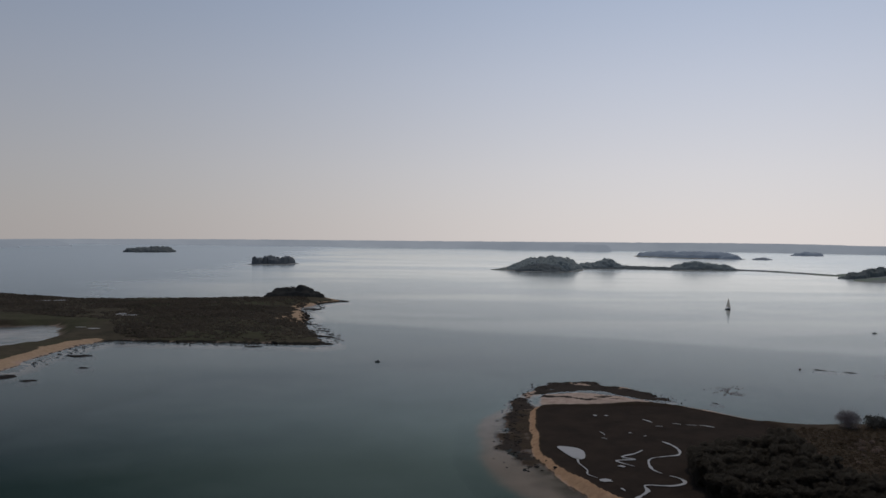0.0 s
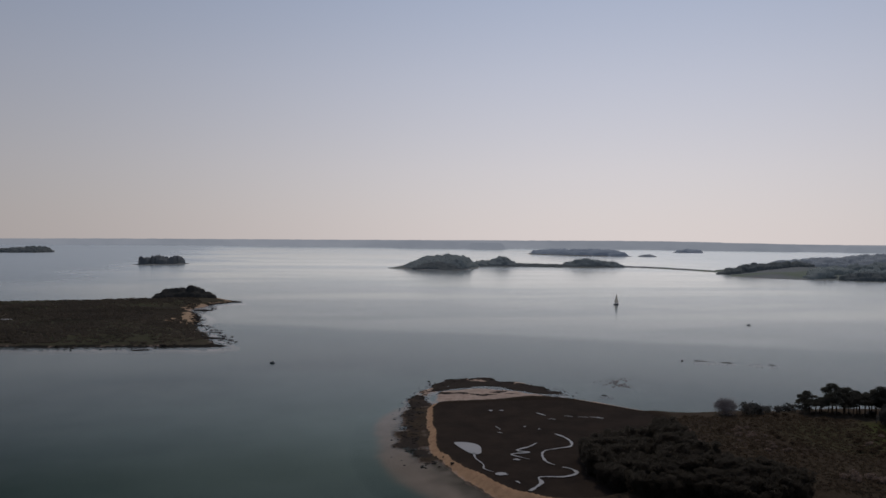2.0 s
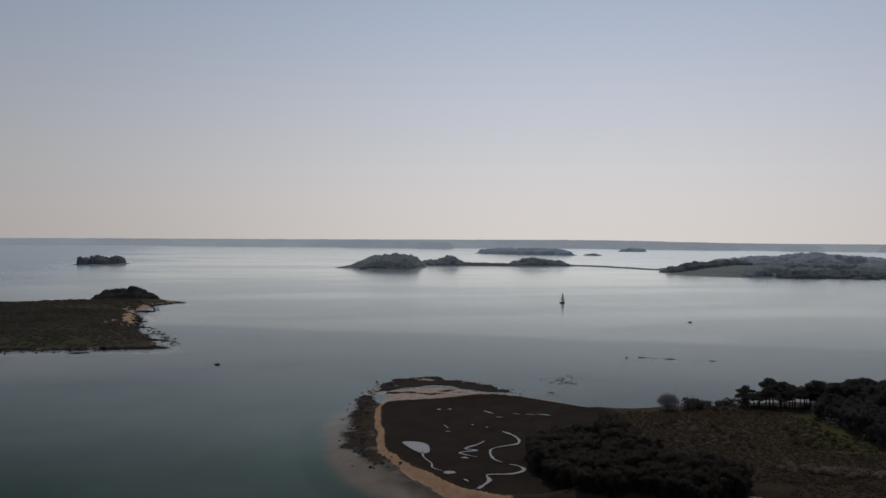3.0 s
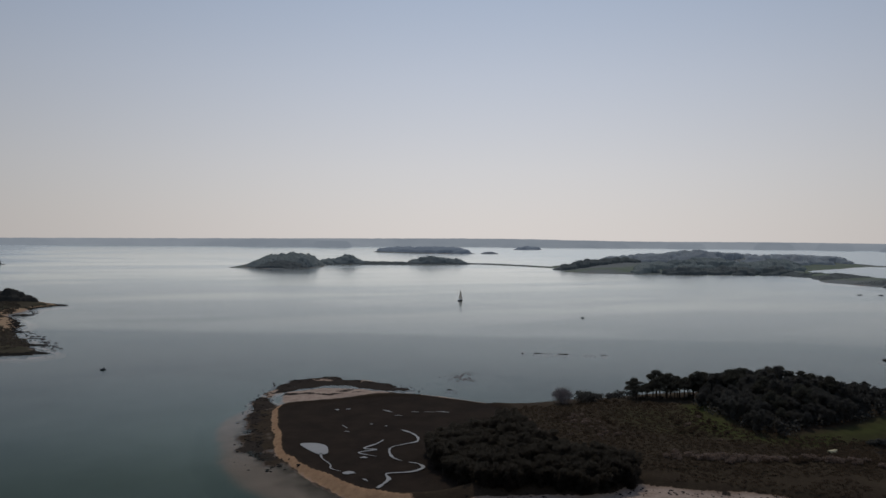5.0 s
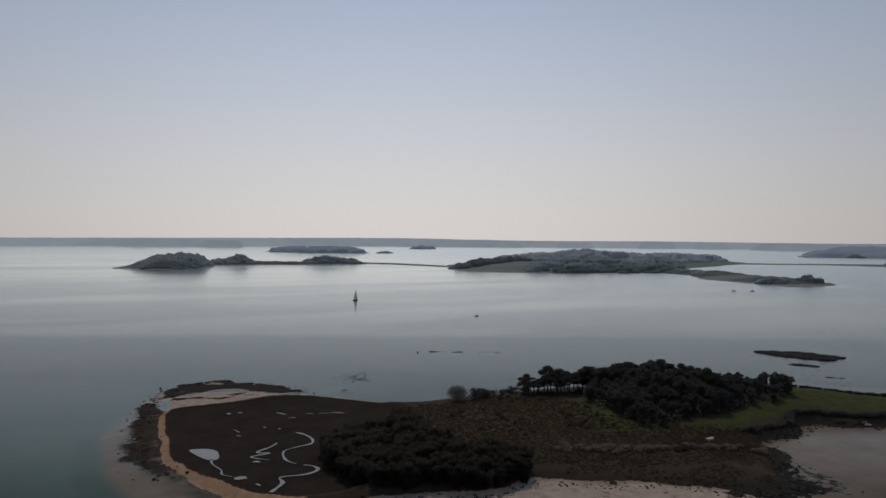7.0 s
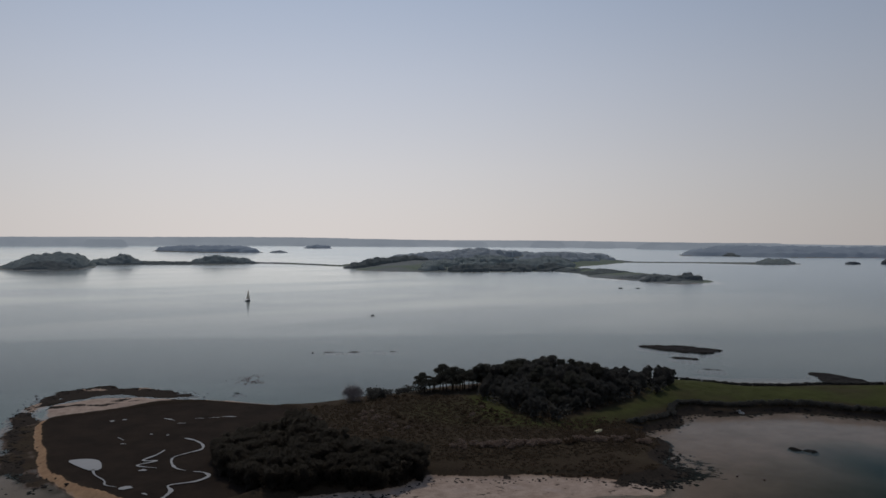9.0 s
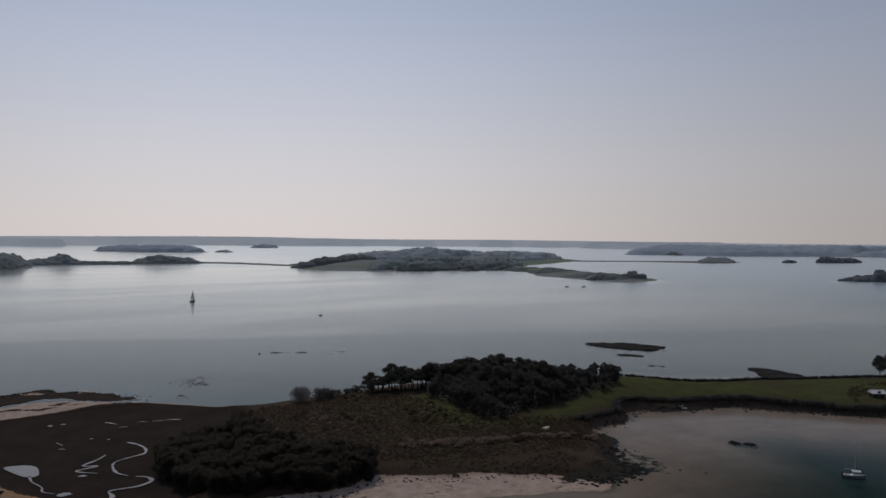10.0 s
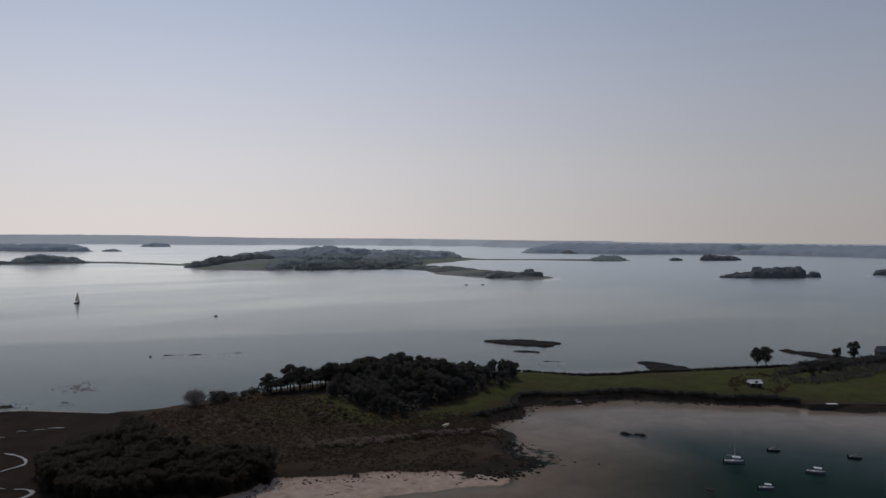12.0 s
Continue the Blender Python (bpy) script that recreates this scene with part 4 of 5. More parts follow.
def hedge_row(label, line, tall, width):
    """One hedge: stems at even steps and a long uneven mass of leaves."""
    mid = curve_through(line, 0.8, False)
    z = island_ground(mid, signed_distance(mid, COAST_LINE))[0]
    ob = thing("hedge", label, "hedge")
    bm = bmesh.new()
    lobes = []
    for (x, y), g in zip(mid, z):
        x, y = x + rng.uniform(-0.3, 0.3) * width, y + rng.uniform(-0.3, 0.3) * width
        h = tall * rng.uniform(0.7, 1.1)
        tube(bm, [(x, y, g - 0.2), (x + 0.1, y, g + h * 0.6)], [0.06, 0.03], 5)
        lobes.append((x, y, g + h * 0.45, width * rng.uniform(0.5, 0.8), width * rng.uniform(0.5, 0.8), h * 0.55))
    part("stem", bm, BARK, ob)
    part("crown", crown_mesh(rng, lobes, len(lobes) * 150, 0.22, 0.0, 0.35), WOOD_LEAF, ob)
    return ob


for label, line, tall, width in (
        ("low dark clipped hedge along the seaward side of the pasture", [(206, 172), (214, 160), (222, 149), (237, 142), (252, 134.5), (265, 127), (277, 120), (292, 111), (312, 103)], 1.0, 1.0),
        ("dark overgrown hedge on the cove bank", [(150, 136), (158, 136), (166, 137), (173, 142), (180, 143), (187, 137), (194, 134)], 1.3, 1.5),
        ("tall dark overgrown hedge between pasture and cove", [(194, 134), (203, 130), (210, 124), (214, 116), (220, 108), (222, 101), (229, 95), (233, 86)], 1.6, 1.7),
        ("dark rough hedge behind the pasture", [(290, 106), (300, 101), (312, 97), (330, 88), (345, 82)], 2.6, 2.6),
        ("dark rough hedge behind the pasture", [(296, 98), (306, 94), (320, 88), (336, 80)], 2.2, 2.6),
        ("dark rough hedge behind the pasture", [(268, 104), (280, 101), (292, 97)], 1.4, 1.8)):
    hedge_row(label, line, tall, width)
for x, y, s, tall in ((280, 117.5, 0.8, 1.0), (283, 115.5, 0.82, 1.0), (323, 104.5, 0.62, 1.15), (330, 100.5, 0.8, 1.25)):
    LONE_PINES.put(at(x, y, ground_z(x, y), rng.uniform(0, 6.28), s, tall), rng, "lone pines of the pasture")
for k in range(14):
    x, y = rng.uniform(266, 292), rng.uniform(92, 101)
    WOODS.put(at(x, y, ground_z(x, y) - 0.3, rng.uniform(0, 6.28), rng.uniform(0.25, 0.4)), rng, "thicket behind the pasture")
for k in range(16):
    f = rng.uniform(0, 1)
    x, y = 292 + 44 * f + rng.uniform(-4, 4), 101 - 17 * f + rng.uniform(-4, 4)
    WOODS.put(at(x, y, ground_z(x, y) - 0.4, rng.uniform(0, 6.28), rng.uniform(0.28, 0.42)), rng, "thicket behind the pasture")


COAST_OF = {heath_ground: HEATH_LINE, POINT_RELIEF: POINT_LINE, MAIN_RELIEF: MAIN_LINE, SPIT_RELIEF: SPIT_LINE, EAST_RELIEF: EAST_LINE}
COAST_OF.update({relief: line for line, relief in ISLETS.values()})


def far_wood(name, line, relief, gap, inset, tall, label, leaf=HAZY_FAR_LEAF, clear=-0.5, swell_by=None):
    """A far wood that nobody could count: one sheet of treetops, every tree a rounded crown of its own height."""
    places = np.array(scatter(rng, line, gap, inset))
    swell = lumps(places, gap * 9, 71, 3)
    places, swell = places[swell > clear], swell[swell > clear]
    edge = 0.45 + 0.55 * smooth_step(signed_distance(places, line), 0, gap * 2.6)
    step = gap * 0.28
    low = places.min(0) - gap * 1.5
    nx, ny = (np.ceil((places.max(0) + gap * 1.5 - low) / step) + 1).astype(int)
    grid = np.stack(np.meshgrid(low[0] + np.arange(nx) * step, low[1] + np.arange(ny) * step), -1)
    grid = grid + rng.uniform(-0.25, 0.25, grid.shape) * step
    rise = np.zeros((ny, nx))
    for p, s, low_edge in zip(places, swell, edge):
        r, h = gap * rng.uniform(0.75, 1.25), low_edge * tall * (0.92 + 0.4 * s) * rng.uniform(0.72, 1.14) * (swell_by(*p) if swell_by else 1.0)
        k = int(r / step) + 2
        cx, cy = ((p - low) / step).astype(int)
        ys, xs = slice(max(cy - k, 0), cy + k + 1), slice(max(cx - k, 0), cx + k + 1)
        d2 = ((grid[ys, xs] - p) ** 2).sum(-1) / r ** 2
        rise[ys, xs] = np.maximum(rise[ys, xs], np.where(d2 < 1, h * (0.7 + 0.3 * np.sqrt(np.clip(1 - d2, 0, 1))), 0))
    rise = rise * rng.uniform(0.95, 1.03, rise.shape)
    flat = grid.reshape(-1, 2)
    ground = relief(flat, signed_distance(flat, COAST_OF[relief]))[0]
    up = rise.reshape(-1)
    i = np.arange(nx * ny).reshape(ny, nx)
    quads = np.stack([i[:-1, :-1], i[:-1, 1:], i[1:, 1:], i[1:, :-1]], -1).reshape(-1, 4)
    quads = quads[(up[quads] > 0).any(1)]
    used = np.unique(quads)
    remap = np.full(nx * ny, -1)
    remap[used] = np.arange(len(used))
    ob = part(name, raw_mesh(name, np.column_stack([flat, ground - 0.5 + up])[used], remap[quads], True), leaf)
    # twigs and sprays that break the outline
    top = rng.choice(np.flatnonzero(up > 0.3 * tall), len(places) * 7)
    sprays = [(*flat[k], ground[k] + up[k] - 0.3, gap * 0.25, gap * 0.25, tall * 0.1) for k in top]
    part("leaf_sprays", raw_mesh("leaf_sprays", *leaves(rng, sprays, len(sprays), gap * 0.13)), leaf, ob)
    return tagged(ob, label, "woodland", "", "stuff")


def far_row(name, line, relief, gap, width, tall, label, leaf, clear=-0.9, swell_by=None):
    """A belt of far trees along an open line."""
    mid = curve_through(line, 12.0, False)
    ahead = np.gradient(mid, axis=0)
    side = np.stack([-ahead[:, 1], ahead[:, 0]], 1) / np.linalg.norm(ahead, axis=1, keepdims=True) * width / 2
    return far_wood(name, np.concatenate([mid + side, (mid - side)[::-1]]), relief, gap, 0, tall, label, leaf, clear, swell_by)


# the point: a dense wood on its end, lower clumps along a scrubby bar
far_wood("island_woodland", curve_through([(112, 1290), (195, 1266), (232, 1340), (250, 1430), (200, 1440), (140, 1380)], 14), POINT_RELIEF, 4, 0, 9.5, "dense grey-green wood on the end of the point", HAZY_ISLE_LEAF, -0.9, lambda x, y: 0.5 + 0.65 * min(1, max(0, (x - 110) / 36)))
far_wood("island_woodland", curve_through([(122, 1262), (160, 1250), (200, 1266), (190, 1280), (140, 1278)], 10), POINT_RELIEF, 5, 0, 8, "darker trees at the water's edge of the point", HAZY_NEAR_ISLE_LEAF, -0.4)
far_row("island_woodland", [(255, 1442), (290, 1450), (330, 1452)], POINT_RELIEF, 5.5, 40, 15, "uneven grey-green trees along the point", HAZY_ISLE_LEAF, -0.9, lambda x, y: 0.7 + 0.4 * math.exp(-((x - 305) / 16) ** 2))
far_row("island_woodland", [(424, 1424), (470, 1428), (530, 1425)], POINT_RELIEF, 6, 40, 15, "clump of rounded grey-green trees on the bar", HAZY_ISLE_LEAF, -0.9, lambda x, y: 0.75 + 0.35 * math.cos((x - 470) / 26) * (1 if x < 515 else 0.4))
far_row("bar_scrub", [(262, 1440), (330, 1446), (420, 1420), (530, 1424)], POINT_RELIEF, 5, 50, 3.4, "low grey scrub along the bar", HAZY_NEAR_ISLE_LEAF, -0.6)
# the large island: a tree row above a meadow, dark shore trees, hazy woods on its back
far_row("island_woodland", [(586, 1128), (636, 1158), (705, 1186), (772, 1208)], MAIN_RELIEF, 6.5, 26, 12, "row of round trees above the island meadow", HAZY_NEAR_ISLE_LEAF, -0.75)
far_wood("island_woodland", curve_through([(735, 1050), (770, 985), (830, 950), (900, 965), (960, 1010), (1010, 1070), (960, 1120), (860, 1130), (790, 1130)], 14), MAIN_RELIEF, 6, 0, 11, "grey-green woodland and hedges on a large island", HAZY_ISLE_LEAF, -0.02)
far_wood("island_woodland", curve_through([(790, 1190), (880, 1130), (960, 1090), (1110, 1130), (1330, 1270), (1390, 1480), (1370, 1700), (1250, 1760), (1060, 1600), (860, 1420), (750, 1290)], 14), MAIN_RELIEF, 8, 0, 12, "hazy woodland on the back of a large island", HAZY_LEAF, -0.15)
far_wood("island_woodland", curve_through([(622, 968), (650, 952), (690, 962), (735, 1040), (745, 1110), (700, 1080), (650, 1010)], 10), MAIN_RELIEF, 5.5, 0, 9, "copse and hedges at the edge of the island meadow", HAZY_ISLE_LEAF, -0.1)
far_row("island_woodland", [(650, 962), (700, 934), (760, 916), (800, 908), (835, 920)], MAIN_RELIEF, 5.5, 30, 11, "dark trees along the island shore", HAZY_NEAR_ISLE_LEAF, -0.12)
far_wood("island_woodland", curve_through([(668, 945), (684, 936), (694, 948), (680, 960)], 8), MAIN_RELIEF, 5, 0, 15, "tall dark clump of trees at the island shore", HAZY_NEAR_ISLE_LEAF, -1.0)
far_wood("island_woodland", curve_through([(716, 926), (760, 908), (790, 912), (780, 940), (730, 950)], 8), MAIN_RELIEF, 5.5, 0, 14, "tall dark clump of trees at the island shore", HAZY_NEAR_ISLE_LEAF, -0.8)
far_row("island_woodland", [(700, 990), (760, 1020), (800, 1060)], MAIN_RELIEF, 6, 12, 8, "hedgerow across the island's fields", HAZY_ISLE_LEAF, -0.3)
far_row("island_woodland", [(822, 890), (806, 830), (775, 770)], MAIN_RELIEF, 5.5, 22, 6, "bushes along the neck of the tongue", HAZY_NEAR_ISLE_LEAF, -0.1)
far_wood("tongue_scrub", curve_through([(800, 870), (790, 810), (745, 735), (716, 650), (705, 580), (770, 588), (820, 660), (855, 780), (870, 870)], 10), MAIN_RELIEF, 5, 4, 2.0, "low scrub over the island tongue", HAZY_NEAR_ISLE_LEAF, -0.05)
far_wood("island_woodland", curve_through([(706, 622), (716, 606), (728, 600), (736, 612), (722, 634)], 6), MAIN_RELIEF, 4.5, 0, 8.5, "clump of round trees at the end of the tongue", HAZY_NEAR_ISLE_LEAF, -0.9)
far_wood("island_woodland", curve_through([(742, 602), (750, 594), (766, 590), (774, 600), (758, 608)], 6), MAIN_RELIEF, 5, 0, 13, "garden trees round the cottage on the tongue", HAZY_NEAR_ISLE_LEAF, -0.9)
far_wood("island_woodland", curve_through([(1440, 965), (1480, 935), (1530, 945), (1560, 970), (1530, 1010)], 14), SPIT_RELIEF, 6, 0, 10, "clump of trees on a low spit", HAZY_ISLE_LEAF, -0.5)
far_wood("point_trees", curve_through([(-96, 622), (-101, 610), (-115, 606), (-124, 608), (-134, 606), (-138, 616), (-128, 626), (-108, 630)], 6.0), heath_ground, 3.0, 0, 8.0, "dark rounded trees crowding the heath island point", WOOD_LEAF, -0.9, lambda x, y: 0.95 - 0.3 * math.exp(-((x + 117) / 3) ** 2))


def oak_rise(x, y):
    """The islet's trees: low in the west, tall in the middle, a separate clump in the east."""
    b = math.degrees(math.atan2(x, y))
    return 0.6 if b < 67.0 else 1.2 if b < 70.0 else 0.25 if b < 70.5 else 0.9


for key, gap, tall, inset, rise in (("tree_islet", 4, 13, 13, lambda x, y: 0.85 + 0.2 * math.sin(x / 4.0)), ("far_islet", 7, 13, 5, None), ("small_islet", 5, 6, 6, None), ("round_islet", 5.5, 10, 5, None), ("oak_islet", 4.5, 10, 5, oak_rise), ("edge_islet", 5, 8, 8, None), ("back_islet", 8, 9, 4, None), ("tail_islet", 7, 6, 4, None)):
    far_wood("islet_woodland", *ISLETS[key], gap, inset, tall, "dark grey-green trees crowding a small islet", HAZY_LEAF if key == "tail_islet" else HAZY_NEAR_ISLE_LEAF if key in ("far_islet", "back_islet") else HAZY_DARK_ISLE_LEAF, -0.6, rise)


def far_canopy(name, line, relief, step, inset, tall, size, label, leaf=HAZY_FAR_LEAF):
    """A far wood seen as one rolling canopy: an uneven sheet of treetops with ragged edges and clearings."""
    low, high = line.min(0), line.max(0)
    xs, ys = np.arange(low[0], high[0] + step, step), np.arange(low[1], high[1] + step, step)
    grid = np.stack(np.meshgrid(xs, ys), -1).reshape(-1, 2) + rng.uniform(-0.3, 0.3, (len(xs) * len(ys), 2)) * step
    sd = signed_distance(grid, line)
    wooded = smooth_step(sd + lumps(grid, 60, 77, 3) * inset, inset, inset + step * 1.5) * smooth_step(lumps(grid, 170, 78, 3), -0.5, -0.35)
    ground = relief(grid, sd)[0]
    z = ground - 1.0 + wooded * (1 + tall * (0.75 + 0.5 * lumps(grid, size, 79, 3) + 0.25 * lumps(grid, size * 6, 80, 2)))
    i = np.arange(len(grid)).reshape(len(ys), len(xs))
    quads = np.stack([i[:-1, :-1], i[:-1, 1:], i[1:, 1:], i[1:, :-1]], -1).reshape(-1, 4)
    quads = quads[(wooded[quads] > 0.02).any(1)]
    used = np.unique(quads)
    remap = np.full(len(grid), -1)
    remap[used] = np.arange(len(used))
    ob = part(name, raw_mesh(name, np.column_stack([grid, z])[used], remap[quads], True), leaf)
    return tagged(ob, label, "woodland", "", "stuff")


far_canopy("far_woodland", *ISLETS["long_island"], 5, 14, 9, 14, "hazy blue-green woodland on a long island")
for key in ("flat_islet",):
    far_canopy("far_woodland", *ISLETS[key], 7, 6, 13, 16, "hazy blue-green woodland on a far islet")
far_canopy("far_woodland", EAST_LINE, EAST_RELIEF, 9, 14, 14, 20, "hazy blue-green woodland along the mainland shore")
for kind in (PINES, LONE_PINES, WOODS, GROVES, SCRUBS, GORSES, HEDGES):
    kind.drop_unused()


def far_shore(name, label, near, far, crest_at, pale, dark):
    """Land so far off that it never shifts, its haze painted as glow: a long back sloping down to the water."""
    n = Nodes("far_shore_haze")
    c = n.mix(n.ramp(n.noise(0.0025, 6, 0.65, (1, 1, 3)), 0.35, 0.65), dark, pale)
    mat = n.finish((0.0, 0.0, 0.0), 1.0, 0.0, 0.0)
    # the air's haze is put into this emission; the land itself gives no light
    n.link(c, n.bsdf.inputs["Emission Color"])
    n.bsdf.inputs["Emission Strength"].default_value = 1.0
    bm = bmesh.new()
    bearing = np.arange(near[0], far[0], 0.12)
    ring = np.stack([np.sin(np.radians(bearing)), np.cos(np.radians(bearing))], 1)
    crest = crest_at(bearing) + 2.0 * lumps(ring * 900, 260, 91, 5) + 1.8 * lumps(ring * 4000, 30, 92, 4)
    ends = min(1.2, 0.16 * (far[0] - near[0]))
    crest = crest * (smooth_step(bearing, near[0], near[0] + ends) * smooth_step(-bearing, -far[0], ends - far[0])) ** 0.4 if far[0] - near[0] < 359 else crest
    rings = []
    for k, lift in ((0, -0.05), (0.01, 0.18), (0.08, 0.8), (0.2, 1.0), (0.8, 0.9), (1, -0.1)):
        r = near[1] + (far[1] - near[1]) * k
        rings.append([bm.verts.new((x * r, y * r, z * lift)) for (x, y), z in zip(ring, crest)])
    for low, up in zip(rings, rings[1:]):
        for k in range(len(ring) - 1):
            bm.faces.new((low[k], low[k + 1], up[k + 1], up[k]))
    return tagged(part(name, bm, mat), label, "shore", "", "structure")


CREST = ((-180, 34), (-60, 25), (-30, 25), (-26, 30), (-15, 40), (3, 46), (10, 49), (19, 53), (24, 54), (32, 43), (44, 42), (49, 38), (62, 30), (90, 28), (180, 34))
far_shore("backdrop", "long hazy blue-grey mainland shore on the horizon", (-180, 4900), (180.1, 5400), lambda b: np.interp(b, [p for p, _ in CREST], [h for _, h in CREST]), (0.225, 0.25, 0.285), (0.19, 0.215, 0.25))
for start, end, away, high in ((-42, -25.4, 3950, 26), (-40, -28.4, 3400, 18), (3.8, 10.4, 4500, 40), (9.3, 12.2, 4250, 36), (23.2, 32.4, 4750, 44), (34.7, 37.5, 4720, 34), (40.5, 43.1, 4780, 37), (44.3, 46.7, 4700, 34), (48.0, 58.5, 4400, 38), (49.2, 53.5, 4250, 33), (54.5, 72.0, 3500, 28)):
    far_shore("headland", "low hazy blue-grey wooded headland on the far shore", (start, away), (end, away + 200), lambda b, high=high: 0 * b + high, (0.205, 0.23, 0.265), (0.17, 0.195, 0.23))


# ---- pools and creeks of the salt marsh ----
def pool(name, label, outline):
    bm = bmesh.new()
    bm.faces.new([bm.verts.new((x, y, 0.97)) for x, y in outline])
    bm.normal_update()
    if bm.faces[:][0].normal.z < 0:
        bmesh.ops.reverse_faces(bm, faces=bm.faces[:])
    bmesh.ops.triangulate(bm, faces=bm.faces[:])
    return tagged(part(name, bm, POOL), label, "water", "", "structure")


def creek(name, label, points, widths):
    mid = curve_through(points, 0.7, False)
    ahead = np.gradient(mid, axis=0)
    side = np.stack([-ahead[:, 1], ahead[:, 0]], 1) / np.linalg.norm(ahead, axis=1, keepdims=True)
    w = np.interp(np.linspace(0, 1, len(mid)), np.linspace(0, 1, len(widths)), widths) * 0.31 * (1 + 0.95 * lumps(mid, 1.3, 8))
    left, right = mid + side * w[:, None] / 2, mid - side * w[:, None] / 2
    return pool(name, label, [*left, *right[::-1]])


pool("marsh_pool", "bright shallow pool in the salt marsh", curve_through([(26.8, 179), (29, 179.3), (31.2, 178), (32.3, 175), (31.4, 169.5), (29.5, 169.3), (28, 173)], 0.8))
creek("marsh_creek", "narrow outlet creek of the marsh pool", [(30, 170), (29.6, 166), (30.4, 161), (30, 158), (31.6, 155.5)], [1.6, 1.0, 0.9, 1.6, 0.4])
creek("marsh_creek", "zigzag tidal creek in the salt marsh", [(46, 177), (43.5, 174), (40, 171.2), (42.3, 169.2), (38, 168), (41, 164)], [0.8, 2.0, 2.2, 2.0, 1.5, 0.5])
creek("marsh_creek", "winding tidal creek in the salt marsh", [(52.6, 185), (54, 181.5), (54.3, 177), (53, 173.3), (50, 172), (46.3, 170.3), (44.7, 167), (44.2, 162), (45.4, 159)], [2.2, 1.8, 1.4, 1.6, 1.4, 1.6, 1.8, 1.8, 0.6])
creek("marsh_creek", "winding tidal creek in the salt marsh", [(46.5, 157.5), (48, 156), (48.2, 153), (45, 151), (40, 151.2), (39.4, 147.5), (36, 143)], [0.8, 2.2, 2.6, 1.8, 1.6, 2.4, 1.8])
for a, c, w in (((60.5, 203.5), (62.5, 202.4), 1.4), ((63.8, 202.2), (66.3, 201.2), 1.8), ((67, 201.8), (70.2, 199.8), 1.8), ((53.8, 208), (55.6, 204.2), 2.0), ((55, 200.3), (57, 199.8), 1.0), ((38.8, 187.4), (40, 186.6), 1.4), ((39.6, 194), (40.2, 190.5), 1.2), ((34.6, 149.2), (35.2, 147.6), 1.6)):
    creek("marsh_creek", "short bright ditch in the salt marsh", [a, ((a[0] + c[0]) / 2, (a[1] + c[1]) / 2 + 0.5), c], [0.4 * w, w, 0.4 * w])
for x, y, r in ((42, 212, 0.5), (45, 212, 0.45), (32.8, 154, 1.0), (38.3, 164, 0.6), (47, 193, 0.3), (50, 190, 0.3)):
    pool("marsh_pool", "tiny bright pool in the salt marsh", [(x + 1.2 * r * math.cos(a) * rng.uniform(0.5, 1.5), y + 1.3 * r * math.sin(a) * rng.uniform(0.5, 1.2)) for a in np.linspace(0, 2 * math.pi, 9, endpoint=False)])


def heath_pool(x, y, rx, ry):
    z = float(heath_ground(np.array([[x, y]], float), signed_distance(np.array([[x, y]], float), HEATH_LINE))[0][0]) + 0.35
    ob = pool("heath_pool", "bright shallow pool in the heath", [(x + rx * math.cos(a) * rng.uniform(0.6, 1.2), y + ry * math.sin(a) * rng.uniform(0.6, 1.2)) for a in np.linspace(0, 2 * math.pi, 12, endpoint=False)])
    ob.location.z = z - 0.97


for x, y, rx, ry in ((-272, 533, 5, 5), (-263, 538, 5, 4), (-187, 455, 3, 5), (-180, 447, 5, 3), (-170, 381, 3.5, 1.6), (-179, 387, 3, 1.2)):
    heath_pool(x, y, rx, ry)


# ---- rocks and weedy reefs ----
def reef(name, label, line, high, seed, step=1.2):
    """A low ledge: ragged where its noise dips under the water."""
    low, up = line.min(0) - 3, line.max(0) + 3
    xs, ys = np.arange(low[0], up[0], step), np.arange(low[1], up[1], step)
    grid = np.stack(np.meshgrid(xs, ys), -1).reshape(-1, 2)
    sd = signed_distance(grid, line) + 1.2 * lumps(grid, 6, seed)
    z = high * smooth_step(sd, -1.5, 3) + (0.75 * high * lumps(grid, 3.5, seed + 1, 4) + 0.35 * high * lumps(grid, 1.3, seed + 2, 2)) * smooth_step(sd, -2, 0.5) - 2.6 * (1 - smooth_step(sd, -1.8, 0.6)) - 0.12
    nx, ny = len(xs), len(ys)
    i = np.arange(nx * ny).reshape(ny, nx)
    quads = np.stack([i[:-1, :-1], i[:-1, 1:], i[1:, 1:], i[1:, :-1]], -1).reshape(-1, 4)
    quads = quads[(z[quads] > -0.3).any(1)]
    used = np.unique(quads)
    remap = np.full(nx * ny, -1)
    remap[used] = np.arange(len(used))
    return tagged(part(name, raw_mesh(name, np.column_stack([grid, z])[used], remap[quads]), REEF), label, "rock")


reef("weedy_reef", "long low reef of dark weed-covered rock", curve_through([(273, 245), (281, 240), (289, 232), (293, 222), (294.5, 214), (287, 211.5), (278, 210), (273, 218), (270.5, 227), (270.5, 237)], 2), 0.75, 3)
reef("weedy_reef", "small dark ledge just above water", curve_through([(256, 212), (260, 202), (264, 204), (261, 212)], 2), 0.5, 4)
reef("weedy_reef", "small dark ledge just above water", curve_through([(243, 187), (248, 180), (250, 182), (246, 188)], 2), 0.3, 5)
reef("weedy_reef", "dark weedy rock spur below the pasture", curve_through([(271, 161), (260, 150), (254, 140), (264, 134), (272, 140), (274, 152)], 2), 0.65, 6)
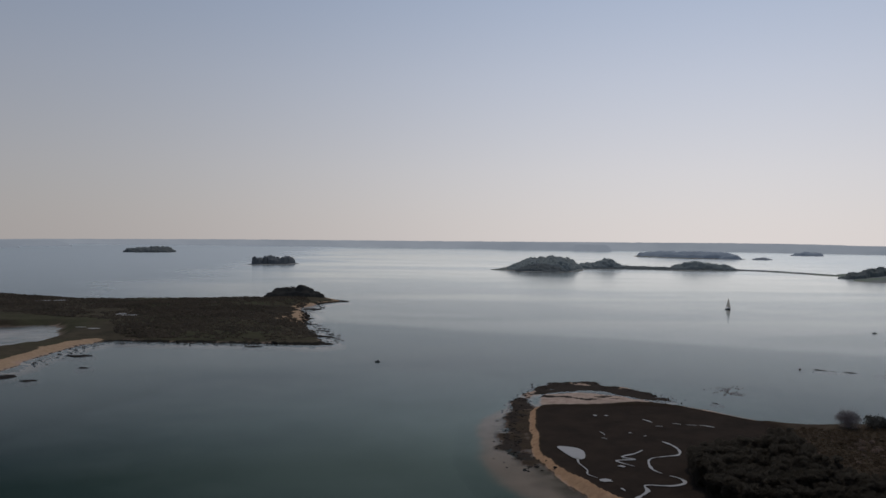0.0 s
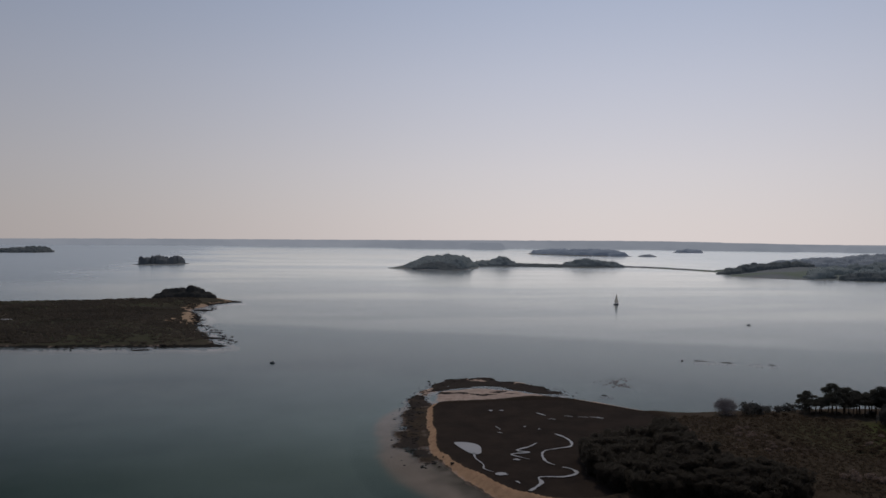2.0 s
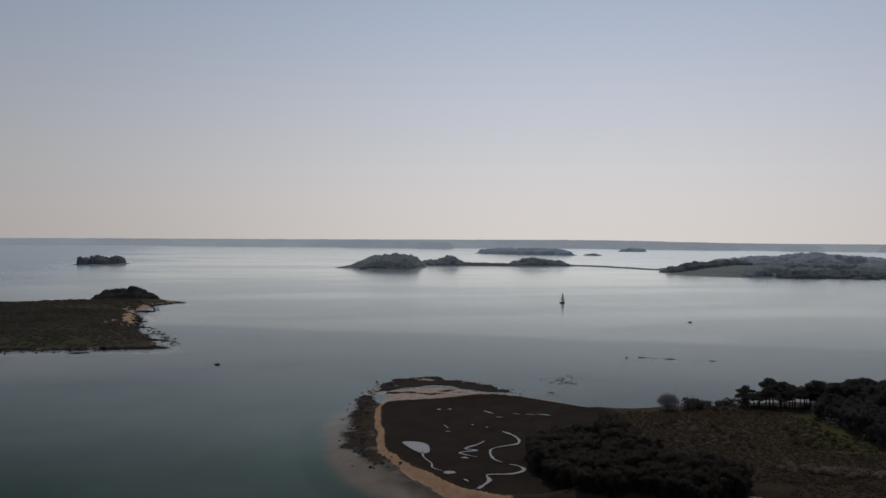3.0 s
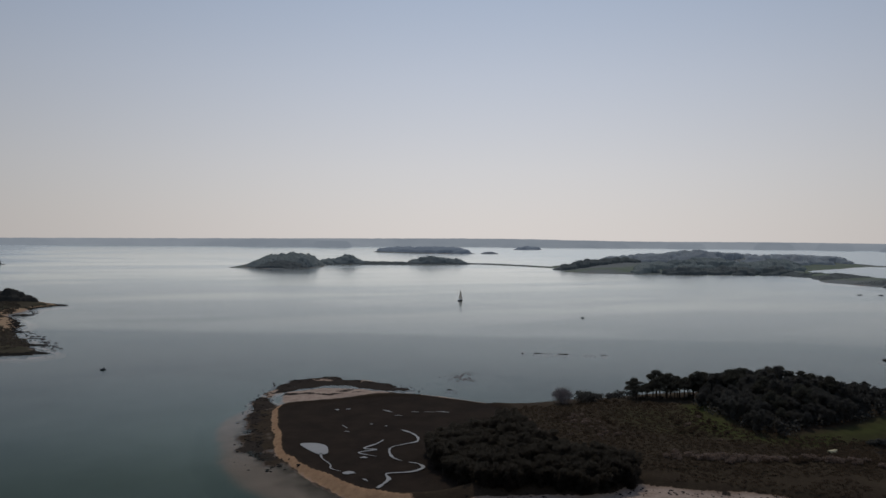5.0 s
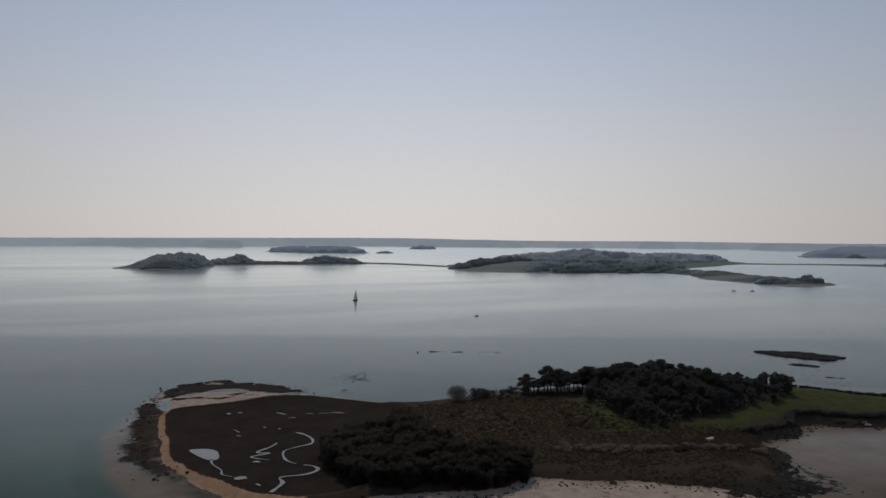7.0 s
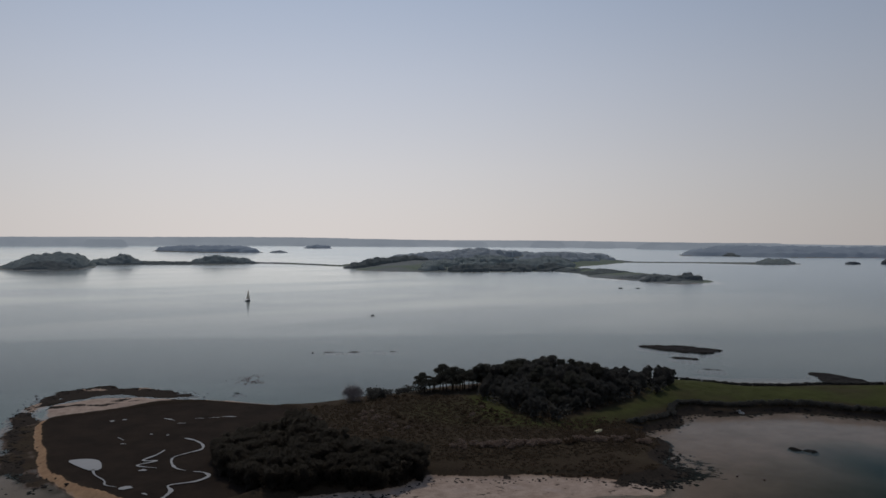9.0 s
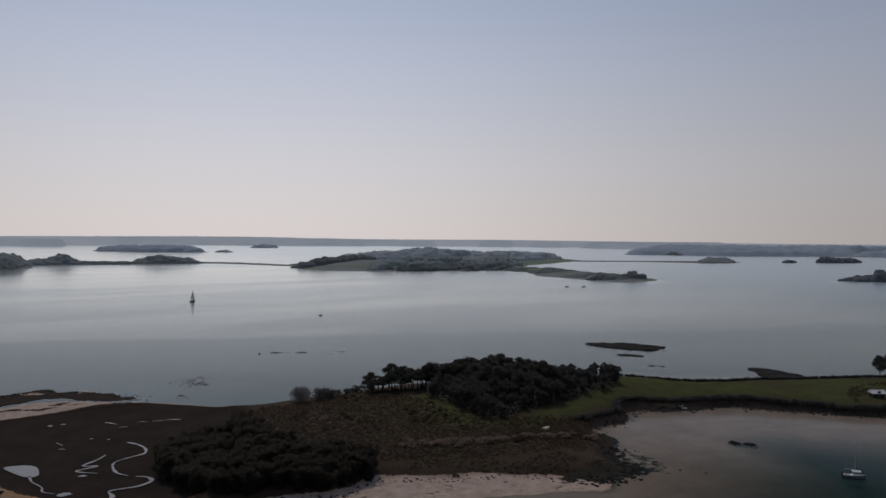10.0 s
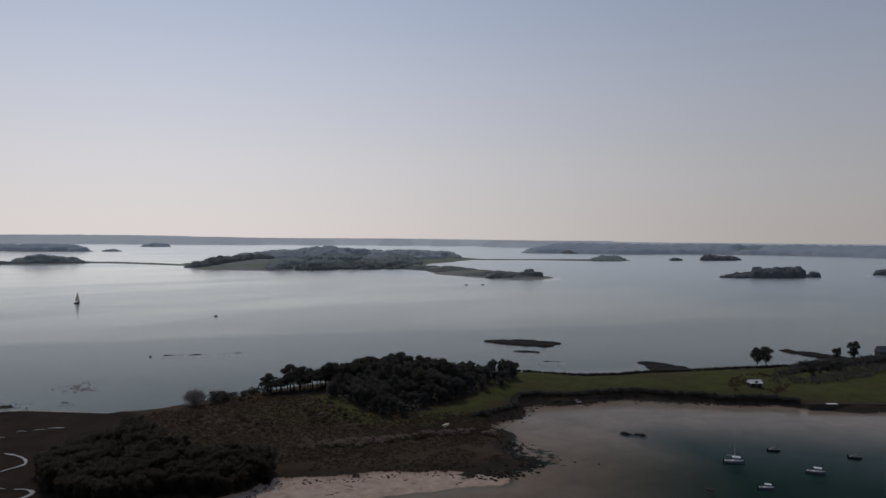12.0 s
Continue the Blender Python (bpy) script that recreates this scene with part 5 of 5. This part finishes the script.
reef("weedy_reef", "dark weedy rock spur below the pasture", curve_through([(345, 135), (336, 120), (332, 108), (342, 104), (349, 120)], 2), 0.8, 7)
for k, (ax, ay, cx, cy, half) in enumerate(((-94, 532, -84, 531, 7), (-83, 439, -71, 438, 6), (-62, 356, -50, 356, 5), (-64, 383, -55, 384, 5), (-67, 411, -60, 407, 4), (-86, 470, -78, 469, 6), (-80, 602, -72, 600, 8))):
    reef("weedy_reef", "finger of dark weed-covered rock off the heath island", curve_through([(ax, ay - half * 0.5), (cx, cy - half * 0.3), (cx + 1, cy + half * 0.3), (ax, ay + half * 0.5)], 2), 0.6, 20 + k, 0.8)
for k, (x, y, rx, ry) in enumerate(((-147.5, 262, 4, 7), (-136, 257, 4, 3), (-145, 312, 6, 4), (-130, 284, 3.5, 2), (-83, 345, 5, 2.5))):
    reef("weedy_reef", "patch of dark weedy rock in the shallows off the spit", curve_through([(x - rx, y), (x, y - ry), (x + rx, y + ry * 0.2), (x, y + ry)], 2), 0.4, 30 + k, 0.7)
reef("weedy_rock", "dark weed-covered rock in the cove", curve_through([(167.4, 104.4), (167.8, 102), (169, 101.4), (169.3, 103.2), (168.6, 104.6)], 1), 1.0, 8, 0.3)
reef("weedy_rock", "low jagged weed-covered rock in the cove", curve_through([(168.8, 101.4), (169.4, 99.4), (170.8, 99), (170.4, 101)], 1), 0.6, 18, 0.3)
reef("weedy_rock", "small dark rock off the marsh point", curve_through([(81, 235), (84.5, 232), (85.5, 233.5), (82.5, 236)], 1), 0.6, 9, 0.5)
for a, c, k in (((143, 299), (149, 295.5), 13), ((151.5, 294), (155.5, 291.6), 15), ((161, 289.5), (165, 287.4), 14), ((167.5, 286.3), (170, 285), 16)):
    reef("oyster_bed", "line of dark oyster trestles at the surface", curve_through([a, c, (c[0] + 1.2, c[1] + 2), (a[0] + 1.2, a[1] + 2)], 1), 0.3, k, 0.6)


def shore_stones(name, label, line, count, spread, low, high, seed, relief=island_ground, coast=COAST_LINE, stone=ROCK):
    """Weed-covered stones along a shore, too many to count: one mesh of small uneven lumps half sunk in the ground."""
    r = np.random.default_rng(seed)
    mid = curve_through(line, 0.5, False)
    ball = bmesh.new()
    bmesh.ops.create_icosphere(ball, subdivisions=1, radius=1.0)
    base = np.array([v.co[:] for v in ball.verts])
    faces = np.array([[v.index for v in f.verts] for f in ball.faces])
    ball.free()
    places = mid[r.integers(len(mid), size=count)] + r.normal(size=(count, 2)) * spread
    z = relief(places, signed_distance(places, coast))[0]
    verts, tris = [], []
    for k in range(count):
        size = r.uniform(low, high) * np.array((r.uniform(0.7, 1.6), r.uniform(0.7, 1.6), r.uniform(0.35, 0.7)))
        turn = r.uniform(0, 6.28)
        v = base * (1 + 0.25 * r.normal(size=(len(base), 1))) * size
        v = np.column_stack([v[:, 0] * math.cos(turn) - v[:, 1] * math.sin(turn), v[:, 0] * math.sin(turn) + v[:, 1] * math.cos(turn), v[:, 2]])
        verts.append(v + np.array((*places[k], max(z[k], -0.15))))
        tris.append(faces + k * len(base))
    return tagged(part(name, raw_mesh(name, np.concatenate(verts), np.concatenate(tris)), stone), label, "stones", "", "stuff")


shore_stones("shore_stones", "dark weed-covered stones along the south beach", [(50, 132.5), (64, 130.5), (73, 125.3), (83, 128.3), (91, 125), (98, 119.3), (106, 116.3), (114, 108.8), (118, 104), (128, 103)], 260, 1.1, 0.08, 0.28, 1)
shore_stones("shore_stones", "dark weed-covered stones spilling off the cove point", [(117, 104), (124, 102), (131, 103), (133, 106), (135, 111), (141, 116)], 300, 1.7, 0.15, 0.5, 2)
shore_stones("shore_stones", "dark weed-covered stones around the cove", [(146, 121), (148, 128), (152, 132), (165, 132.5), (174, 138.5), (181, 136), (192, 130), (204, 125), (212, 112), (219, 102), (228, 91)], 300, 1.3, 0.15, 0.5, 3)
shore_stones("shore_stones", "dark weedy stones around the marsh point", [(20, 164), (17.5, 178), (18, 196), (20.5, 214), (24, 235), (31, 256), (46, 265), (60, 256), (72, 239)], 420, 2.0, 0.12, 0.42, 4)

shore_stones("shore_stones", "dark weedy rocks along the heath island's ragged shore", [(-88, 353), (-60, 356), (-50, 363), (-55, 386), (-66, 423), (-80, 456), (-88, 505), (-84, 545), (-92, 580), (-77, 616)], 420, 1.6, 0.25, 0.8, 5, heath_ground, HEATH_LINE)
shore_stones("shore_stones", "dark weedy rocks in the shallows off the sand spit", [(-150, 290), (-153, 320), (-152, 345), (-138, 352), (-115, 352), (-90, 350)], 200, 2.2, 0.2, 0.7, 6, heath_ground, HEATH_LINE)

shore_stones("weed_patch", "thin scattered patch of brown seaweed at the surface", [(89, 252), (95, 248), (93, 258), (99, 262)], 150, 1.9, 0.12, 0.3, 7, lambda p, sd: (0 * sd - 0.04,), COAST_LINE, FLOATING_WEED)


# ---- boats ----
def hull_mesh(bm, length, beam, free, draft=0.3, transom=0.75, rise=0.35):
    """A boat's hull along x, bow at +x: sections lofted from transom to stem, with a sheer line."""
    rings = []
    for k in range(11):
        t = k / 10
        w = beam / 2 * (transom + (1 - transom) * math.sin(math.pi * min(1, t * 1.15) * 0.5)) * (1 - max(0, (t - 0.5) / 0.5) ** 2.2)
        top = free * (1 + rise * t * t)
        keel = -draft * (1 - max(0, (t - 0.7) / 0.3) ** 2)
        x = length * (t - 0.5)
        rings.append([bm.verts.new((x, y * max(w, 0.015), z)) for y, z in ((-1, top), (-0.92, top * 0.35), (-0.55, keel * 0.6), (0, keel), (0.55, keel * 0.6), (0.92, top * 0.35), (1, top))])
    for a, c in zip(rings, rings[1:]):
        for k in range(6):
            bm.faces.new((a[k], a[k + 1], c[k + 1], c[k]))
        bm.faces.new((a[6], a[0], c[0], c[6]))
    bm.faces.new(rings[0])
    bmesh.ops.recalc_face_normals(bm, faces=bm.faces[:])
    return bm


def motor_boat(label, length=4.8, hull=WHITE_GEL, cabin=True, mast=0.0, deck=WHITE_GEL):
    ob = thing("motor_boat", label, "boat")
    beam, free = length * 0.38, length * 0.13
    part("hull", hull_mesh(bmesh.new(), length, beam, free), hull, ob)
    bm = bmesh.new()
    rim = []
    for k in range(11):
        f = k / 10
        w = beam / 2 * (0.75 + 0.25 * math.sin(math.pi * min(1, f * 1.15) * 0.5)) * (1 - max(0, (f - 0.5) / 0.5) ** 2.2)
        rim.append((length * (f - 0.5), max(w * 0.94, 0.012), free * (1 + 0.35 * f * f) + 0.03))
    side = [[bm.verts.new((x, s * y, z)) for x, y, z in rim] for s in (-1, 1)]
    for k in range(10):
        bm.faces.new((side[0][k], side[0][k + 1], side[1][k + 1], side[1][k]))
    bmesh.ops.solidify(bm, geom=bm.faces[:], thickness=0.04)
    part("deck", bm, deck, ob, "pale deck")
    bm = bmesh.new()
    tube(bm, [(-length * 0.5, -beam * 0.38, free), (0, -beam * 0.5, free * 1.1), (length * 0.3, -beam * 0.38, free * 1.2), (length * 0.5, 0, free * 1.36), (length * 0.3, beam * 0.38, free * 1.2), (0, beam * 0.5, free * 1.1), (-length * 0.5, beam * 0.38, free)], [0.04] * 7, 5)
    part("rubbing_strake", bm, RUBBER, ob)
    part("cockpit_floor", box(bmesh.new(), (-length * 0.22, 0, free * 1.03), (length * 0.42, beam * 0.62, 0.06), 0, 0.02), GREY_DECK, ob)
    if cabin:
        c = part("cabin", box(bmesh.new(), (length * 0.1, 0, free * 1.1 + length * 0.09), (length * 0.34, beam * 0.62, length * 0.2), 0, 0.08), WHITE_GEL, ob)
        part("cabin_window", box(bmesh.new(), (length * 0.1, 0, free * 1.1 + length * 0.125), (length * 0.35, beam * 0.635, length * 0.065), 0, 0.02), GLASS_DARK, c, "dark cabin windows")
        part("cabin_roof", box(bmesh.new(), (length * 0.08, 0, free * 1.1 + length * 0.2), (length * 0.42, beam * 0.68, 0.06), 0, 0.025), WHITE_GEL, c)
    else:
        part("console", box(bmesh.new(), (length * 0.05, 0, free * 1.1 + 0.3), (0.5, beam * 0.4, 0.7), 0, 0.06), GREY_DECK, ob)
        part("bench", box(bmesh.new(), (-length * 0.2, 0, free * 1.1 + 0.15), (0.4, beam * 0.6, 0.3), 0, 0.05), GREY_DECK, ob)
    e = part("outboard_engine", box(bmesh.new(), (-length * 0.53, 0, free * 1.1), (0.35, 0.35, 0.6), 0, 0.09), RUBBER, ob)
    part("engine_leg", box(bmesh.new(), (-length * 0.53, 0, free * 0.2), (0.18, 0.12, 0.9), 0, 0.03), RUBBER, e)
    if mast:
        m = part("mast", tube(bmesh.new(), [(length * 0.02, 0, free), (length * 0.02, 0, mast)], [0.06, 0.035], 8), ALLOY, ob)
        part("boom", tube(bmesh.new(), [(length * 0.02, 0, free + 1.2), (-length * 0.42, 0, free + 1.15)], [0.045, 0.04], 8), ALLOY, m)
        for end in ((length * 0.48, 0, free * 1.3), (-length * 0.48, 0, free), (0, beam * 0.46, free), (0, -beam * 0.46, free)):
            part("stay", tube(bmesh.new(), [(length * 0.02, 0, mast), end], [0.005, 0.005], 3), ALLOY, m)
    return ob


def sailing_boat():
    ob = thing("sailing_boat", "dark-hulled yacht under pale sails on calm water", "boat")
    length, free = 8.0, 0.85
    part("hull", hull_mesh(bmesh.new(), length, 2.6, free, 0.5, 0.6, 0.3), DARK_HULL, ob)
    c = part("coachroof", box(bmesh.new(), (0.3, 0, free + 0.3), (3.2, 1.5, 0.5), 0, 0.14), WHITE_GEL, ob)
    part("window", box(bmesh.new(), (0.3, 0, free + 0.36), (2.4, 1.53, 0.16), 0, 0.03), GLASS_DARK, c)
    m = part("mast", tube(bmesh.new(), [(0.6, 0, free), (0.5, 0, 10.2)], [0.08, 0.05], 8), ALLOY, ob)
    part("boom", tube(bmesh.new(), [(0.6, 0, 1.9), (-3.1, 0.5, 1.8)], [0.06, 0.05], 8), ALLOY, m)
    for name, luff, head, clew in (("mainsail", (0.48, 0, 2.0), (0.42, 0, 10.0), (-3.0, 0.5, 1.95)), ("jib", (3.9, 0, 1.3), (0.75, 0, 8.8), (0.7, 0.8, 1.6))):
        bm = bmesh.new()
        grid = []
        for i in range(9):
            row = []
            for j in range(7):
                u, v = i / 8, j / 6
                p = Vector(luff).lerp(Vector(head), u)
                q = Vector(clew).lerp(Vector(head), u)
                s = p.lerp(q, v) + Vector((0, 0.45 * math.sin(math.pi * v) * (1 - u) ** 0.7, 0))
                row.append(bm.verts.new(s))
            grid.append(row)
        for i in range(8):
            for j in range(6):
                bm.faces.new((grid[i][j], grid[i][j + 1], grid[i + 1][j + 1], grid[i + 1][j]))
        bmesh.ops.remove_doubles(bm, verts=bm.verts[:], dist=0.001)
        bmesh.ops.solidify(bm, geom=bm.faces[:], thickness=0.02)
        part(name, bm, SAIL, ob)
    for end in ((3.95, 0, free + 0.3), (-3.9, 0, free), (0.3, 1.25, free), (0.3, -1.25, free)):
        part("stay", tube(bmesh.new(), [(0.5, 0, 10.1), end], [0.008, 0.008], 3), ALLOY, m)
    return ob


def dinghy(label):
    ob = thing("rowing_boat", label, "boat")
    bm = hull_mesh(bmesh.new(), 3.0, 1.3, 0.45, 0.15, 0.8, 0.2)
    part("hull", bm, DARK_WOOD, ob)
    for x in (-0.7, 0.3):
        part("thwart", box(bmesh.new(), (x, 0, 0.48), (0.25, 1.15, 0.05), 0, 0.01), DARK_WOOD, ob)
    return ob


def mooring_buoy(label):
    ob = thing("mooring_buoy", label, "buoy")
    bm = bmesh.new()
    bmesh.ops.create_uvsphere(bm, u_segments=14, v_segments=10, radius=0.4, matrix=Matrix.Translation((0, 0, 0.15)) @ Matrix.Diagonal((1, 1, 0.85, 1)))
    part("float", bm, BUOY, ob)
    part("ring", tube(bmesh.new(), [(0, 0, 0.45), (0, 0, 0.7)], [0.05, 0.04], 8), ALLOY, ob)
    return ob


sailing_boat().matrix_basis = at(210.5, 574, 0, 0.72, 0.86)
motor_boat("small white motor sailer with a bare mast at anchor", 4.2, SHADED_HULL, True, 7.4).matrix_basis = at(163, 73, 0, -1.0)
motor_boat("small white cabin boat, its shaded hull sides painted blue-grey, at its mooring", 3.7, SHADED_HULL).matrix_basis = at(168, 58, 0, -1.3)
motor_boat("small white cabin boat, shade painted on its hull sides, at its mooring", 3.0, SHADED_HULL).matrix_basis = at(150.5, 61, 0, -1.0)
motor_boat("open dark motor boat at its mooring", 2.7, DARK_HULL, False, 0.0, GREY_DECK).matrix_basis = at(186, 56, 0, -1.2)
motor_boat("open grey motor boat at its mooring", 2.6, DARK_HULL, False, 0.0, GREY_DECK).matrix_basis = at(179, 71, 0, -1.1)
motor_boat("dark motor boat adrift in the channel", 2.0, DARK_HULL, False, 0.0, GREY_DECK).matrix_basis = at(237, 427, 0, -0.5)
motor_boat("dark motor boat on calm water off the heath island", 1.8, DARK_HULL, False, 0.0, GREY_DECK).matrix_basis = at(-25, 306, 0, 0.2)
for x, y in ((585, 546), (600, 537)):
    motor_boat("dark boat moored off the island tongue", 3.6, DARK_HULL, False, 0.0, GREY_DECK).matrix_basis = at(x, y, 0, -0.8)
mooring_buoy("dark weathered mooring buoy on grey water").matrix_basis = at(138, 300, 0)
for x, y in ((139, 97.5), (141.5, 93)):
    mooring_buoy("dark mooring buoy floating in the cove").matrix_basis = at(x, y, -0.05, 0, 0.6)
upturned = dinghy("pale yellow rowing boat turned over on the cove point")
upturned.matrix_basis = at(134.5, 132, ground_z(134.5, 132) + 0.35, 0.2) @ Matrix.Rotation(math.pi, 4, "X")
for o in upturned.children:
    o.data.materials[0] = YELLOW_PAINT
motor_boat("small white open boat drawn up on the cove shore", 2.8, WHITE_GEL, False).matrix_basis = at(189.5, 132.5, 0.15, -1.2)
dinghy("small wooden tender at its mooring").matrix_basis = at(142, 68.5, 0, 1.2, 0.6)


# ---- houses and walls ----
def house(name, label, length, width, eaves, ridge, wall, roof):
    ob = thing(name, label, "house")
    part("wall", box(bmesh.new(), (0, 0, eaves / 2 - 0.5), (length, width, eaves + 1)), wall, ob)
    bm = bmesh.new()
    o = 0.35
    pts = [(-length / 2 - o, -width / 2 - o, eaves), (-length / 2 - o, width / 2 + o, eaves), (-length / 2 - o, 0, ridge)]
    a = [bm.verts.new(p) for p in pts]
    c = [bm.verts.new((-p[0], p[1], p[2])) for p in pts]
    for f in ((a[0], a[1], a[2]), (c[0], c[2], c[1]), (a[0], a[2], c[2], c[0]), (a[2], a[1], c[1], c[2]), (a[1], a[0], c[0], c[1])):
        bm.faces.new(f)
    r = part("roof", bm, roof, ob)
    part("ridge", box(bmesh.new(), (0, 0, ridge), (length + 2 * o, 0.25, 0.14), 0, 0.04), roof, r)
    for x in (-length * 0.28, length * 0.28):
        for s in (-1, 1):
            w = part("window", box(bmesh.new(), (x, s * width / 2, eaves * 0.55), (0.9, 0.12, 1.1), 0, 0.02), GLASS_DARK, ob)
            part("sill", box(bmesh.new(), (x, s * (width / 2 + 0.05), eaves * 0.55 - 0.6), (1.1, 0.2, 0.08), 0, 0.02), STONE, w)
    part("door", box(bmesh.new(), (0, -width / 2 - 0.02, 1.0), (0.9, 0.1, 2.0), 0, 0.02), DARK_WOOD, ob)
    return ob


house("boat_shed", "small shed with a pale sunlit roof by the pasture", 3.4, 2.6, 1.3, 2.2, STONE, PALE_ROOF).matrix_basis = at(239, 101, ground_z(239, 101), -0.75, 1.0)
house("stone_house", "dark stone house with a slate roof among trees", 9, 6, 3.4, 6.0, STONE, SLATE).matrix_basis = at(342, 92, ground_z(342, 92), -0.9, 0.8)
house("white_cottage", "small white cottage on the island tongue", 8, 5.5, 2.8, 5.2, RENDER_WHITE, SLATE).matrix_basis = at(757, 593, relief_at(MAIN_RELIEF, MAIN_LINE, 757, 593), 0.8)


def sea_wall():
    ob = tagged(new("wall_sea"), "low straight granite sea wall with a pale coping along the cove", "wall", "", "structure")
    a, c = Vector((230.6, 81.9, 0)), Vector((266, 47, 0))
    d = (c - a).normalized()
    turn = math.atan2(d.y, d.x)
    mid = (a + c) / 2
    part("footing", box(bmesh.new(), (mid.x, mid.y, 0.45), ((c - a).length, 1.0, 2.1), turn, 0.05), WALL_STONE, ob)
    for k in range(30):
        p = a.lerp(c, (k + 0.5) / 30)
        part("coping_stone", box(bmesh.new(), (p.x, p.y, 1.58), ((c - a).length / 30 - 0.04, 1.15, 0.18), turn, 0.03), RENDER_WHITE if 3 <= k < 5 else WALL_STONE, ob, "pale lime-washed coping" if 3 <= k < 5 else "")
    return ob


sea_wall()
